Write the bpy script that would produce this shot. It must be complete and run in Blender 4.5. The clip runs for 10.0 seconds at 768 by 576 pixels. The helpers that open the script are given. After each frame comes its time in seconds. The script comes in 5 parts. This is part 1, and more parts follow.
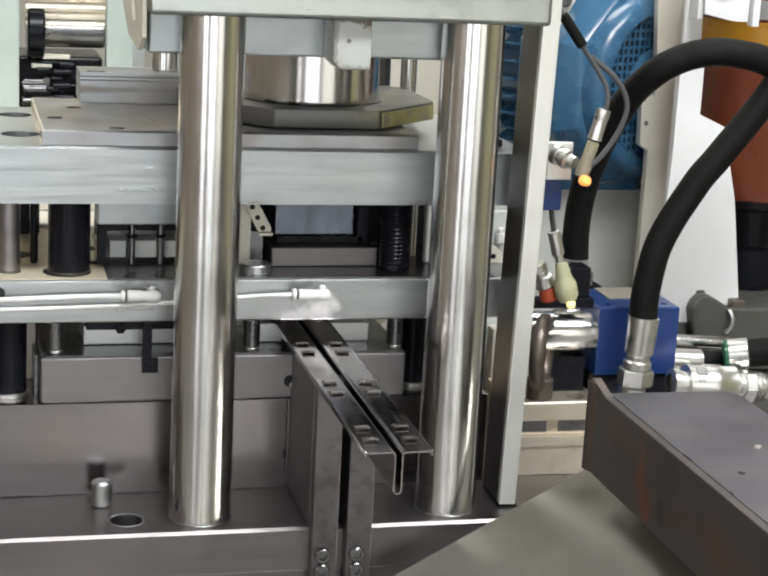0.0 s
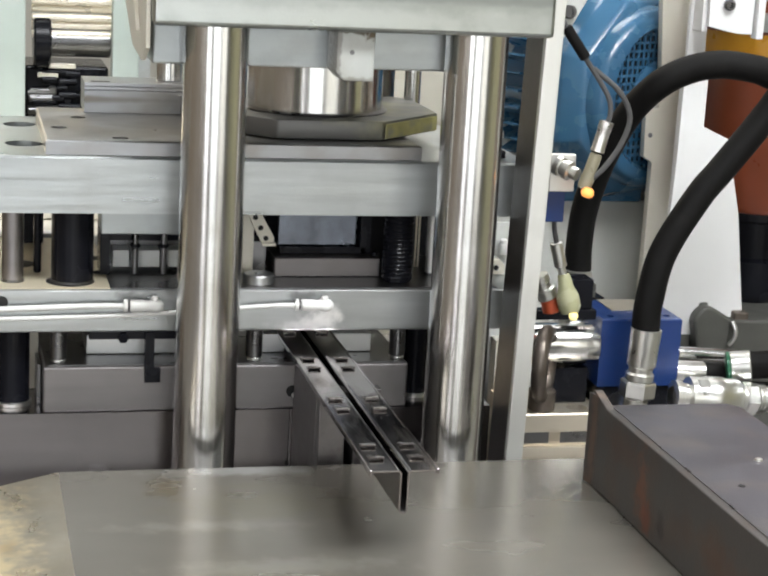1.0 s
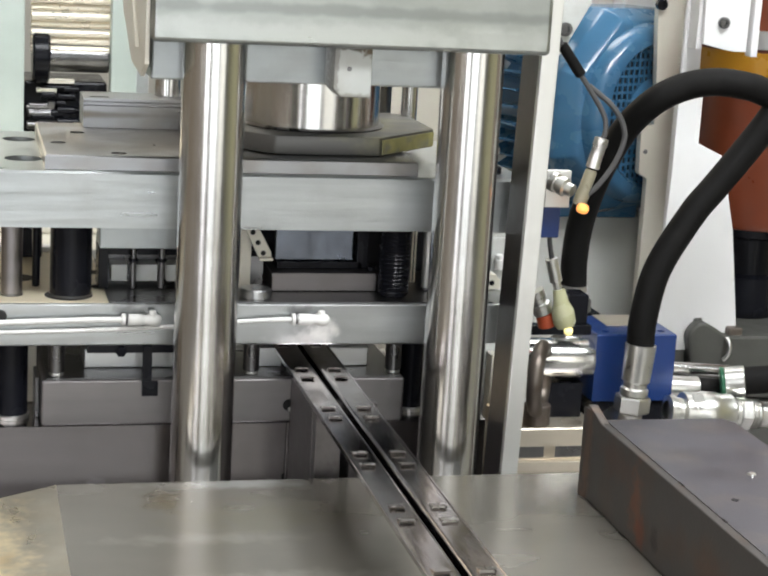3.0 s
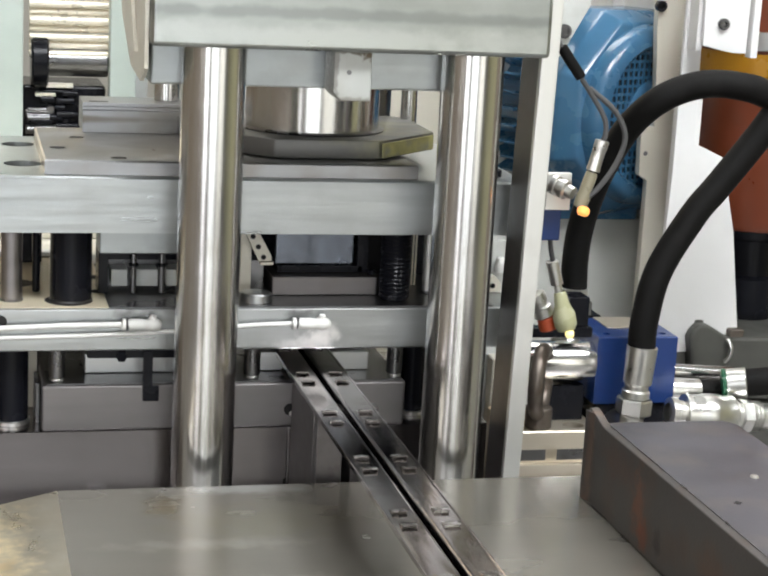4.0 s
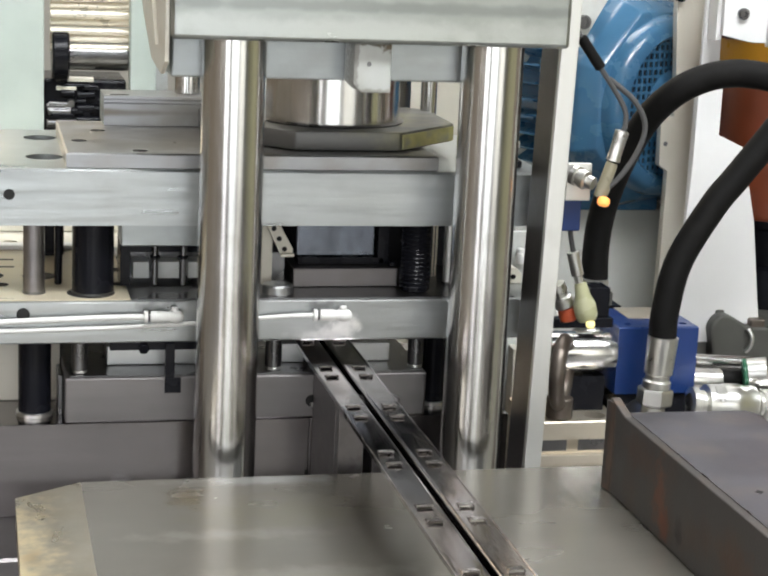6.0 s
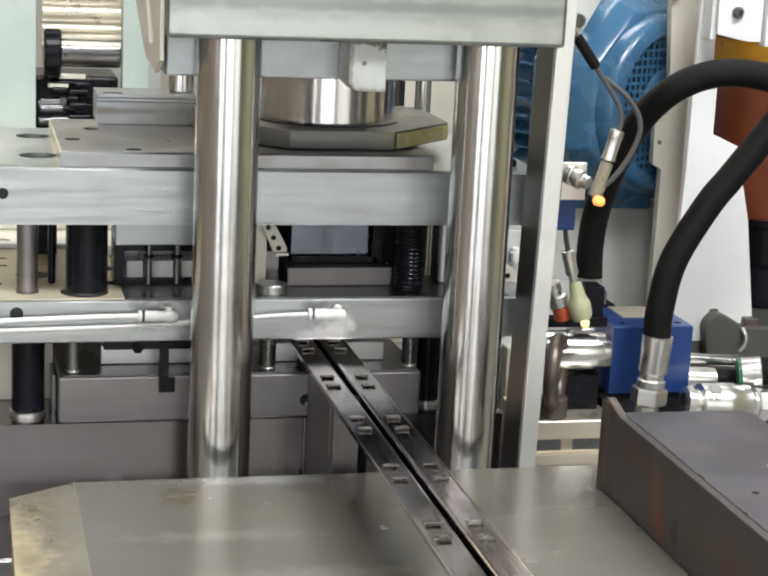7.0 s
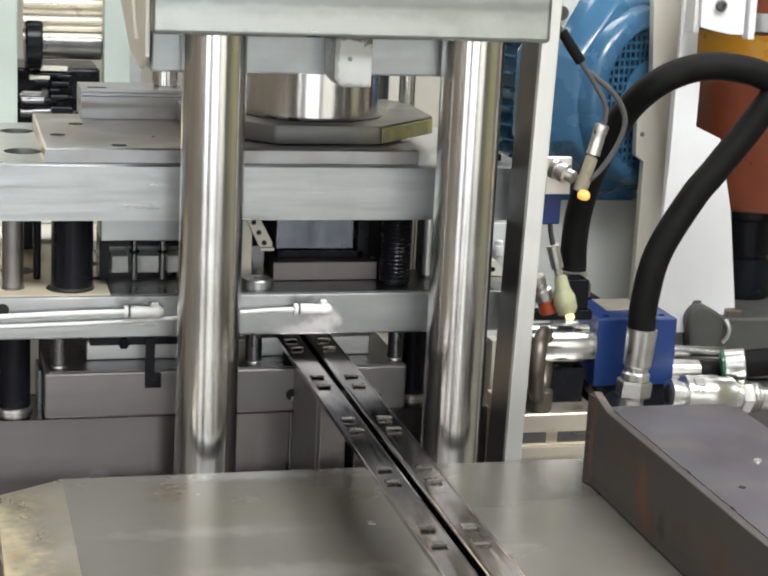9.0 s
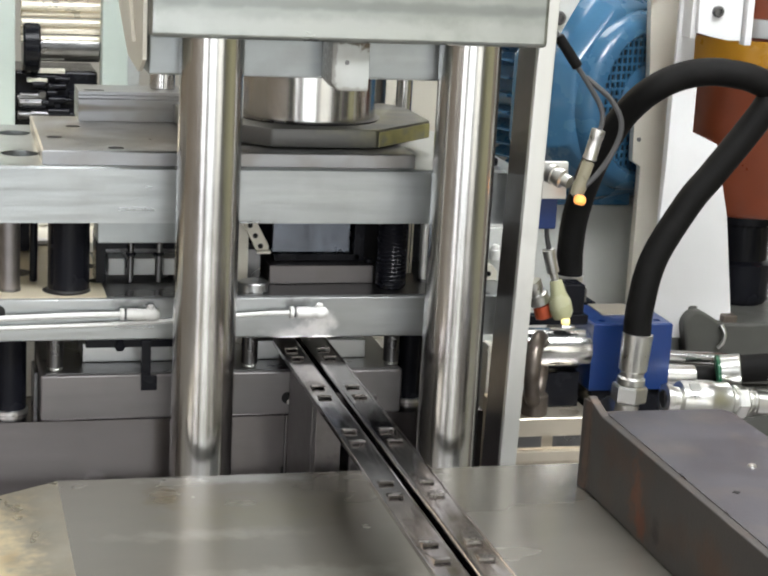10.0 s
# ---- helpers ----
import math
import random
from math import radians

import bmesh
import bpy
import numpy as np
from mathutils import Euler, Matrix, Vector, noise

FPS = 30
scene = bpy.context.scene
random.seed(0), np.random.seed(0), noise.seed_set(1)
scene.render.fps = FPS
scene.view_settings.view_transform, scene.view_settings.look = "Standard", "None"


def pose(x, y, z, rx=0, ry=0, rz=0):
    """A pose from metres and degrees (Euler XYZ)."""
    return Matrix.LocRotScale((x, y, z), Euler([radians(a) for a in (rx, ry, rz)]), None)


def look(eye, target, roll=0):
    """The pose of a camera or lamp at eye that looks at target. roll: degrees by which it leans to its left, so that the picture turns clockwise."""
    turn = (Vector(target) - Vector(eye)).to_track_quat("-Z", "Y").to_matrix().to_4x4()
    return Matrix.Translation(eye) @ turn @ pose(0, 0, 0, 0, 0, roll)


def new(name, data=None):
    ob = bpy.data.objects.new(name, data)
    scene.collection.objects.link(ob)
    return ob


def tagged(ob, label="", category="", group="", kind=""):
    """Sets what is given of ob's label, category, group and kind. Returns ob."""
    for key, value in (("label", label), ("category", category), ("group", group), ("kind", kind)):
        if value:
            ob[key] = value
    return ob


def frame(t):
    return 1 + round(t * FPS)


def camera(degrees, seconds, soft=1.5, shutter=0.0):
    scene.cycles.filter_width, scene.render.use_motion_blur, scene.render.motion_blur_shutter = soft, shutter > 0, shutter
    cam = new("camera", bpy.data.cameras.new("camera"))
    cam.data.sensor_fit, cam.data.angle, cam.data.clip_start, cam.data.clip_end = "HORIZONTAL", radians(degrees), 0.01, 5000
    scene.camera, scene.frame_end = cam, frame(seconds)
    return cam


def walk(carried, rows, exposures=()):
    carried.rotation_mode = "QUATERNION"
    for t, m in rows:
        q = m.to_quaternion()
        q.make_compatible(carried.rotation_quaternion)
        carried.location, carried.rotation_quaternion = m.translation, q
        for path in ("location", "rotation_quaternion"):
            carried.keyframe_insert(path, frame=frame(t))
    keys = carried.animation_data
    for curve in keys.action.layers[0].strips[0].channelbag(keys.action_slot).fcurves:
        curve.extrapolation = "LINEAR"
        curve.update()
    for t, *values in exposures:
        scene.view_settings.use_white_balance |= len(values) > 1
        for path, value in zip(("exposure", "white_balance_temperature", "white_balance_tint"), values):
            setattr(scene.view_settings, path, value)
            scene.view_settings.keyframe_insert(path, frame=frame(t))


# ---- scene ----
cam = camera(25.0, 10.0, soft=2.2)
PATH = [
    (0, (-0.324, -2.192, 0.861), (0.161, -0.309, 0.393), 3.0),
    (0.5, (-0.32, -2.197, 0.863), (0.163, -0.311, 0.403), 3.1),
    (1, (-0.317, -2.196, 0.864), (0.159, -0.308, 0.406), 3.2),
    (1.5, (-0.326, -2.193, 0.868), (0.157, -0.308, 0.406), 3.4),
    (2, (-0.327, -2.206, 0.872), (0.155, -0.319, 0.414), 3.4),
    (2.5, (-0.321, -2.213, 0.867), (0.159, -0.323, 0.42), 3.5),
    (4, (-0.322, -2.206, 0.869), (0.159, -0.315, 0.43), 3.1),
    (4.5, (-0.334, -2.206, 0.872), (0.153, -0.318, 0.429), 3.3),
    (5, (-0.335, -2.208, 0.872), (0.153, -0.321, 0.426), 3.0),
    (5.5, (-0.341, -2.203, 0.874), (0.14, -0.314, 0.425), 2.9),
    (6, (-0.324, -2.212, 0.868), (0.134, -0.318, 0.42), 2.7),
    (7.5, (-0.335, -2.201, 0.875), (0.145, -0.313, 0.419), 2.8),
    (8, (-0.337, -2.203, 0.876), (0.148, -0.317, 0.419), 2.7),
    (8.5, (-0.342, -2.209, 0.877), (0.15, -0.326, 0.417), 2.9),
    (9, (-0.344, -2.201, 0.887), (0.153, -0.321, 0.417), 2.8),
    (9.5, (-0.334, -2.201, 0.889), (0.163, -0.321, 0.421), 2.9),
    (10, (-0.343, -2.204, 0.887), (0.157, -0.324, 0.422), 3.1),
]
walk(cam, [(t, look(eye, target, roll)) for t, eye, target, roll in PATH])

# ---- light: a workshop hall with a wide gate, side windows and roof lights ----
world = bpy.data.worlds.new("hall_world")
scene.world = world
world.use_nodes = True
sky = world.node_tree.nodes.new("ShaderNodeTexSky")
sky.sky_type, sky.sun_disc = "NISHITA", False
sky.sun_elevation, sky.sun_rotation = radians(40), radians(150)
world.node_tree.links.new(sky.outputs[0], world.node_tree.nodes["Background"].inputs[0])
world.node_tree.nodes["Background"].inputs[1].default_value = 0.1
scene.view_settings.exposure = 0.04


def area(name, eye, target, w, h, power, colour):
    data = bpy.data.lights.new(name, "AREA")
    data.shape, data.size, data.size_y, data.energy, data.color = "RECTANGLE", w, h, power, colour
    ob = new(name, data)
    ob.matrix_world = look(eye, target)
    return ob


area("gate_daylight", (-4.0, -6.6, 1.1), (-0.6, 0, 0.4), 1.7, 3.6, 76, (0.97, 0.96, 1.0))
area("gate_daylight", (-0.55, -6.6, 1.1), (0.2, 0, 0.4), 2.7, 3.6, 80, (0.94, 0.97, 1.0))
# Unseen lamp beside the gate, added for the yellowish band and brighter plates.
area("gate_daylight", (2.4, -6.6, 1.1), (0.4, 0, 0.4), 2.6, 3.6, 44, (1.0, 0.985, 0.92))
area("window_daylight", (-4.9, -3.0, 2.0), (0, 0.6, 0.3), 2.6, 2.0, 60, (1.0, 0.96, 0.93))
# Unseen warm fill lamp, added to warm the rear left and its reflections.
area("rear_warm_fill", (-1.95, 6.85, 2.6), (-1.6, 0, 1.4), 3.2, 3.2, 150, (1.0, 0.84, 0.6))
area("roof_daylight", (1.3, -2.2, 4.4), (1.2, 0.4, 0.2), 3.4, 1.6, 420, (0.97, 0.99, 1.0))
area("rear_roof_daylight", (0.6, 2.2, 4.4), (0.6, 2.2, 0), 4.5, 1.6, 168, (1.0, 0.99, 0.96))

# ---- materials ----


def mat(name, colour, rough=0.5, metal=0.0, vary=0.12, scale=(30, 30, 30), fine=400, bump=0.02, stain=None, stain_amount=0.0,
        stain_scale=6, rough_vary=0.1, coat=0.0, gloss=0.5, wave=0.0, stain_from=0.52, stain_to=0.72):
    """Procedural surface: broad blotches, stretched grain, optional stains, fine relief."""
    m = bpy.data.materials.new(name)
    m.use_nodes = True
    nt = m.node_tree
    n, link = nt.nodes, nt.links.new
    b = n["Principled BSDF"]
    tc = n.new("ShaderNodeTexCoord")
    mp = n.new("ShaderNodeMapping")
    mp.inputs["Scale"].default_value = scale
    link(tc.outputs["Object"], mp.inputs[0])
    grain = n.new("ShaderNodeTexNoise")
    grain.inputs["Scale"].default_value, grain.inputs["Detail"].default_value = 1.0, 6
    link(mp.outputs[0], grain.inputs["Vector"])
    broad = n.new("ShaderNodeTexNoise")
    broad.inputs["Scale"].default_value, broad.inputs["Detail"].default_value = stain_scale, 5
    link(tc.outputs["Object"], broad.inputs["Vector"])
    add = n.new("ShaderNodeMath")
    add.operation = "ADD"
    link(grain.outputs[0], add.inputs[0])
    link(broad.outputs[0], add.inputs[1])
    span = n.new("ShaderNodeMapRange")
    span.inputs["From Min"].default_value, span.inputs["From Max"].default_value = 0.6, 1.4
    span.inputs["To Min"].default_value, span.inputs["To Max"].default_value = 1 - vary, 1 + vary
    link(add.outputs[0], span.inputs["Value"])
    mul = n.new("ShaderNodeMix")
    mul.data_type, mul.blend_type = "RGBA", "MULTIPLY"
    mul.inputs["Factor"].default_value = 1.0
    mul.inputs["A"].default_value = (*colour, 1)
    link(span.outputs[0], mul.inputs["B"])
    out = mul.outputs["Result"]
    if stain:
        ramp = n.new("ShaderNodeMapRange")
        ramp.inputs["From Min"].default_value, ramp.inputs["From Max"].default_value = stain_from, stain_to
        ramp.inputs["To Max"].default_value = stain_amount
        patch = n.new("ShaderNodeTexNoise")
        patch.inputs["Scale"].default_value, patch.inputs["Detail"].default_value = stain_scale * 1.7, 8
        link(tc.outputs["Object"], patch.inputs["Vector"])
        link(patch.outputs[0], ramp.inputs["Value"])
        mx = n.new("ShaderNodeMix")
        mx.data_type = "RGBA"
        link(ramp.outputs[0], mx.inputs["Factor"])
        link(out, mx.inputs["A"])
        mx.inputs["B"].default_value = (*stain, 1)
        out = mx.outputs["Result"]
    link(out, b.inputs["Base Color"])
    rr = n.new("ShaderNodeMapRange")
    rr.inputs["From Min"].default_value, rr.inputs["From Max"].default_value = 0.6, 1.4
    rr.inputs["To Min"].default_value, rr.inputs["To Max"].default_value = max(0.02, rough - rough_vary), min(1, rough + rough_vary)
    link(add.outputs[0], rr.inputs["Value"])
    link(rr.outputs[0], b.inputs["Roughness"])
    b.inputs["Metallic"].default_value = metal
    b.inputs["Coat Weight"].default_value = coat
    b.inputs["Specular IOR Level"].default_value = gloss
    if bump:
        fn = n.new("ShaderNodeTexNoise")
        fn.inputs["Scale"].default_value, fn.inputs["Detail"].default_value = fine, 4
        link(tc.outputs["Object"], fn.inputs["Vector"])
        bp = n.new("ShaderNodeBump")
        bp.inputs["Strength"].default_value, bp.inputs["Distance"].default_value = bump * 5, 0.001
        link(fn.outputs[0], bp.inputs["Height"])
        link(bp.outputs[0], b.inputs["Normal"])
        if wave:
            wn = n.new("ShaderNodeTexNoise")
            wn.inputs["Scale"].default_value, wn.inputs["Detail"].default_value = 0.6, 3
            link(mp.outputs[0], wn.inputs["Vector"])
            wb = n.new("ShaderNodeBump")
            wb.inputs["Strength"].default_value, wb.inputs["Distance"].default_value = wave, 0.004
            link(wn.outputs[0], wb.inputs["Height"])
            link(wb.outputs[0], bp.inputs["Normal"])
    return m


def spots(m, places, edge=0.35, grain=60):
    """Adds irregular stains and painted light patches to a surface: (centre, radii, colour, amount), in the space of
    the thing that carries them.
    """
    n, link = m.node_tree.nodes, m.node_tree.links.new
    b = n["Principled BSDF"]
    tc = n.new("ShaderNodeTexCoord")
    wob = n.new("ShaderNodeTexNoise")
    wob.inputs["Scale"].default_value, wob.inputs["Detail"].default_value = grain, 7
    link(tc.outputs["Object"], wob.inputs["Vector"])
    out = b.inputs["Base Color"].links[0].from_socket
    for centre, radii, colour, amount in places:
        mp = n.new("ShaderNodeMapping")
        mp.inputs["Scale"].default_value = [1 / r for r in radii]
        mp.inputs["Location"].default_value = [-c / r for c, r in zip(centre, radii)]
        link(tc.outputs["Object"], mp.inputs[0])
        ln = n.new("ShaderNodeVectorMath")
        ln.operation = "LENGTH"
        link(mp.outputs[0], ln.inputs[0])
        ad = n.new("ShaderNodeMath")
        ad.operation, ad.inputs[2].default_value = "MULTIPLY_ADD", -1.3
        ad.inputs[1].default_value = 2.6
        link(wob.outputs[0], ad.inputs[0])
        sm = n.new("ShaderNodeMath")
        sm.operation = "ADD"
        link(ad.outputs[0], sm.inputs[0])
        link(ln.outputs["Value"], sm.inputs[1])
        mr = n.new("ShaderNodeMapRange")
        mr.interpolation_type = "SMOOTHSTEP"
        mr.inputs["From Min"].default_value, mr.inputs["From Max"].default_value = 1 + edge, 1 - edge
        mr.inputs["To Max"].default_value = amount
        link(sm.outputs[0], mr.inputs["Value"])
        mx = n.new("ShaderNodeMix")
        mx.data_type = "RGBA"
        link(mr.outputs[0], mx.inputs["Factor"])
        link(out, mx.inputs["A"])
        mx.inputs["B"].default_value = (*colour, 1)
        out = mx.outputs["Result"]
    link(out, b.inputs["Base Color"])
    return m


def turned(m, amount):
    """Lathe-turned finish: gloss drawn out along the axis."""
    n, link = m.node_tree.nodes, m.node_tree.links.new
    tan = n.new("ShaderNodeTangent")
    tan.direction_type, tan.axis = "RADIAL", "Z"
    b = n["Principled BSDF"]
    b.inputs["Anisotropic"].default_value, b.inputs["Anisotropic Rotation"].default_value = amount, 0.25
    link(tan.outputs[0], b.inputs["Tangent"])
    return m


def glow(name, colour, strength):
    m = mat(name, colour, 0.4, 0, 0.05)
    b = m.node_tree.nodes["Principled BSDF"]
    b.inputs["Emission Color"].default_value, b.inputs["Emission Strength"].default_value = (*colour, 1), strength
    return m


GROUND_STEEL = mat("ground_steel", (0.55, 0.56, 0.56), 0.34, 1, 0.08, (3, 60, 60), 500, 0.02, (0.42, 0.43, 0.42), 0.35, 5)
PLATE_STEEL = mat("milled_plate_steel", (0.46, 0.485, 0.49), 0.36, 1, 0.17, (5, 30, 60), 500, 0.03, (0.4, 0.41, 0.41), 0.6, 9, 0.14, wave=0.3)
BLOCK_STEEL = mat("die_block_steel", (0.262, 0.248, 0.25), 0.42, 1, 0.12, (4, 40, 50), 500, 0.02, (0.2, 0.195, 0.19), 0.4, 6, 0.12, wave=0.2)
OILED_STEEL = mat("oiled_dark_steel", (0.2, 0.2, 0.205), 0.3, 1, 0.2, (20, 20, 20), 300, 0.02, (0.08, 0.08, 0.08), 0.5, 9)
CHROME = turned(mat("hard_chrome", (0.7, 0.7, 0.69), 0.2, 1, 0.16, (220, 220, 1.5), 200, 0.003, (0.58, 0.56, 0.5), 0.4, 9, 0.06), 0.6)
CHROME_BARREL = mat("polished_barrel", (0.86, 0.86, 0.85), 0.2, 1, 0.06, (200, 3, 3), 300, 0.004, (0.7, 0.68, 0.64), 0.25, 20, 0.05)
ZINC = mat("zinc_fitting", (0.76, 0.76, 0.735), 0.32, 1, 0.08, (60, 60, 60), 300, 0.006, (0.62, 0.59, 0.53), 0.25, 30, 0.06)
DARK_FLANGE = mat("dark_burnished_flange", (0.16, 0.16, 0.155), 0.45, 0.5, 0.1, (10, 40, 60), 400, 0.03, (0.5, 0.48, 0.26), 0.3, 8)
LIGHT_PAINT = mat("pale_grey_paint", (0.6, 0.62, 0.6), 0.42, 0, 0.06, (20, 20, 20), 250, 0.02, (0.42, 0.42, 0.38), 0.5, 9)
LUG_PAINT = spots(mat("chipped_lug_paint", (0.52, 0.54, 0.52), 0.42, 0, 0.08, (20, 20, 20), 250, 0.03, (0.4, 0.4, 0.36), 0.5, 14),
                  [((0.027, -0.23, -0.006), (0.012, 0.05, 0.009), (0.11, 0.07, 0.03), 0.9), ((0.005, -0.23, -0.004), (0.03, 0.05, 0.004), (0.1, 0.08, 0.05), 0.8),
                   ((-0.018, -0.23, -0.03), (0.004, 0.05, 0.05), (0.2, 0.19, 0.17), 0.7), ((0.0, -0.23, -0.068), (0.05, 0.05, 0.004), (0.25, 0.23, 0.2), 0.6)], 0.4, 160)
GREY_PAINT = mat("grey_beam_paint", (0.4, 0.42, 0.42), 0.4, 0.2, 0.07, (20, 20, 20), 250, 0.02, (0.28, 0.27, 0.24), 0.5, 12)
CREAM_PAINT = mat("cream_paint", (0.72, 0.69, 0.6), 0.4, 0, 0.05, (14, 14, 14), 250, 0.02, (0.55, 0.52, 0.44), 0.4, 6)
WHITE_PAINT = mat("white_paint", (0.8, 0.8, 0.8), 0.4, 0, 0.04, (10, 10, 10), 250, 0.015, (0.66, 0.66, 0.64), 0.4, 4)
MINT_PAINT = mat("pale_mint_paint", (0.47, 0.545, 0.51), 0.4, 0, 0.07, (10, 10, 10), 250, 0.015, (0.55, 0.62, 0.58), 0.4, 5)
BLUE_PAINT = mat("motor_blue_paint", (0.05, 0.15, 0.27), 0.25, 0, 0.08, (20, 20, 20), 300, 0.03, (0.07, 0.17, 0.3), 0.4, 14, coat=0.3)
DEEP_BLUE = mat("valve_blue_paint", (0.008, 0.034, 0.15), 0.35, 0, 0.14, (30, 30, 30), 300, 0.03, (0.015, 0.03, 0.14), 0.5, 25, coat=0.2)
ORANGE_PAINT = mat("rusty_orange_paint", (0.16, 0.034, 0.011), 0.35, 0, 0.12, (20, 20, 20), 300, 0.03, (0.14, 0.032, 0.015), 0.6, 10, coat=0.2)
AMBER = mat("amber_tape", (0.36, 0.17, 0.008), 0.3, 0, 0.1)
RUBBER = mat("black_rubber", (0.006, 0.0057, 0.0056), 0.62, 0, 0.3, (40, 40, 40), 600, 0.05, (0.014, 0.013, 0.0125), 0.4, 20, gloss=0.14)
CABLE_GREY = mat("grey_cable", (0.06, 0.06, 0.062), 0.5, 0, 0.15, (40, 40, 40), 600, 0.03)
BLACK_OXIDE = mat("black_oxide_steel", (0.008, 0.0085, 0.012), 0.24, 0.1, 0.2, (30, 30, 30), 400, 0.015, gloss=0.2)
VOID = mat("black_recess", (0.012, 0.012, 0.012), 0.8, 0, 0.1)
CAST_GREY = mat("cast_iron_grey", (0.1, 0.1, 0.092), 0.45, 0.3, 0.12, (30, 30, 30), 250, 0.08, (0.12, 0.12, 0.11), 0.5, 14)
RUSTY_STEEL = mat("mill_scale_steel", (0.088, 0.081, 0.078), 0.4, 0.5, 0.25, (12, 12, 6), 300, 0.05, (0.11, 0.075, 0.055), 0.6, 9, 0.14, stain_from=0.45, stain_to=0.65)
spots(RUSTY_STEEL, [((-0.245, 0.233, 0.052), (0.05, 0.016, 0.034), (0.24, 0.085, 0.035), 0.6), ((-0.245, 0.215, 0.022), (0.05, 0.014, 0.016), (0.22, 0.07, 0.03), 0.7),
                    ((-0.245, 0.3, 0.08), (0.05, 0.05, 0.02), (0.14, 0.075, 0.045), 0.4), ((-0.245, 0.17, 0.03), (0.05, 0.01, 0.014), (0.03, 0.026, 0.024), 0.7),
                    ((-0.245, 0.0, 0.05), (0.05, 0.05, 0.02), (0.14, 0.07, 0.04), 0.4), ((-0.245, 0.4, 0.06), (0.02, 0.008, 0.09), (0.22, 0.14, 0.1), 0.5)], 0.6, 70)
SCALE_STEEL = mat("box_lid_steel", (0.105, 0.1, 0.116), 0.42, 0.5, 0.22, (14, 9, 10), 300, 0.04, (0.15, 0.135, 0.13), 0.7, 9, 0.14, stain_from=0.46, stain_to=0.64)
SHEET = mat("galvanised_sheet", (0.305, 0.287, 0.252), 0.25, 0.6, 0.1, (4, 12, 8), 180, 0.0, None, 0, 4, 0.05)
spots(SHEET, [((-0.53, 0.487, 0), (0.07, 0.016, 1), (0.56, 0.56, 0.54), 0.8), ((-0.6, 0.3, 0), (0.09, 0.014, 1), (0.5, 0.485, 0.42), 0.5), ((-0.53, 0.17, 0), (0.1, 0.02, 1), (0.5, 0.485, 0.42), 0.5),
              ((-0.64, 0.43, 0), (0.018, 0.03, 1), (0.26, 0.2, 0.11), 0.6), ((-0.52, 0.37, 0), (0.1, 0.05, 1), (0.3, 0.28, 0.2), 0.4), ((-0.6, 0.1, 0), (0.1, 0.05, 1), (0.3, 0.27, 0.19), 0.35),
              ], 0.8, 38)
# Pale yellow at the outer edge is warm glow in the colour; brown spots are stains.
WORN_SHEET = mat("warm_glow_worn_sheet", (0.4, 0.375, 0.31), 0.32, 0.65, 0.2, (22, 9, 20), 200, 0.0, (0.34, 0.28, 0.19), 0.7, 14, 0.1, stain_from=0.3, stain_to=0.8)
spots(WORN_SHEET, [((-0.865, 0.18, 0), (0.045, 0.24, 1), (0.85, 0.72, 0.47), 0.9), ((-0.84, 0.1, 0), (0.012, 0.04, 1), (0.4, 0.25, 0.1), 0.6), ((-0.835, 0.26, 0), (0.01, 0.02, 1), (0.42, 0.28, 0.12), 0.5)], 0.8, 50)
PROFILE_STEEL = mat("oily_strip_steel", (0.345, 0.32, 0.325), 0.15, 1, 0.15, (40, 5, 40), 300, 0.012, (0.2, 0.165, 0.15), 0.6, 12, 0.09, wave=0.35)
POST_STEEL = mat("brushed_flat_bar", (0.78, 0.78, 0.75), 0.4, 0.7, 0.05, (40, 40, 3), 400, 0.02, (0.6, 0.6, 0.55), 0.35, 9)
LIP_STEEL = mat("punched_lip_steel", (0.36, 0.34, 0.33), 0.26, 1, 0.2, (60, 60, 60), 300, 0.02)
# Dark spots: smears, together with a painted dark reflection near the column.
PAD_STEEL = spots(mat("ground_pad_steel", (0.37, 0.378, 0.39), 0.36, 1, 0.18, (6, 12, 50), 500, 0.02, (0.29, 0.27, 0.24), 0.6, 7, 0.12, wave=0.12, stain_from=0.46, stain_to=0.64),
                  [((-0.06, 0.02, 0.0195), (0.12, 0.12, 0.004), (0.16, 0.145, 0.12), 0.75), ((-0.13, -0.08, 0.0195), (0.05, 0.05, 0.004), (0.2, 0.17, 0.13), 0.6),
                   ((0.08, 0.11, 0.05), (0.09, 0.03, 0.03), (0.18, 0.18, 0.18), 0.6)], 0.8, 14)
BEAM_STEEL = mat("beam_steel", (0.36, 0.385, 0.39), 0.36, 0.9, 0.16, (4, 20, 40), 300, 0.02, (0.27, 0.28, 0.27), 0.5, 10, 0.12, wave=0.25)
BOLSTER_STEEL = mat("ground_bolster_steel", (0.275, 0.258, 0.26), 0.19, 1, 0.12, (4, 40, 50), 500, 0.01, (0.2, 0.188, 0.188), 0.4, 6, 0.05)
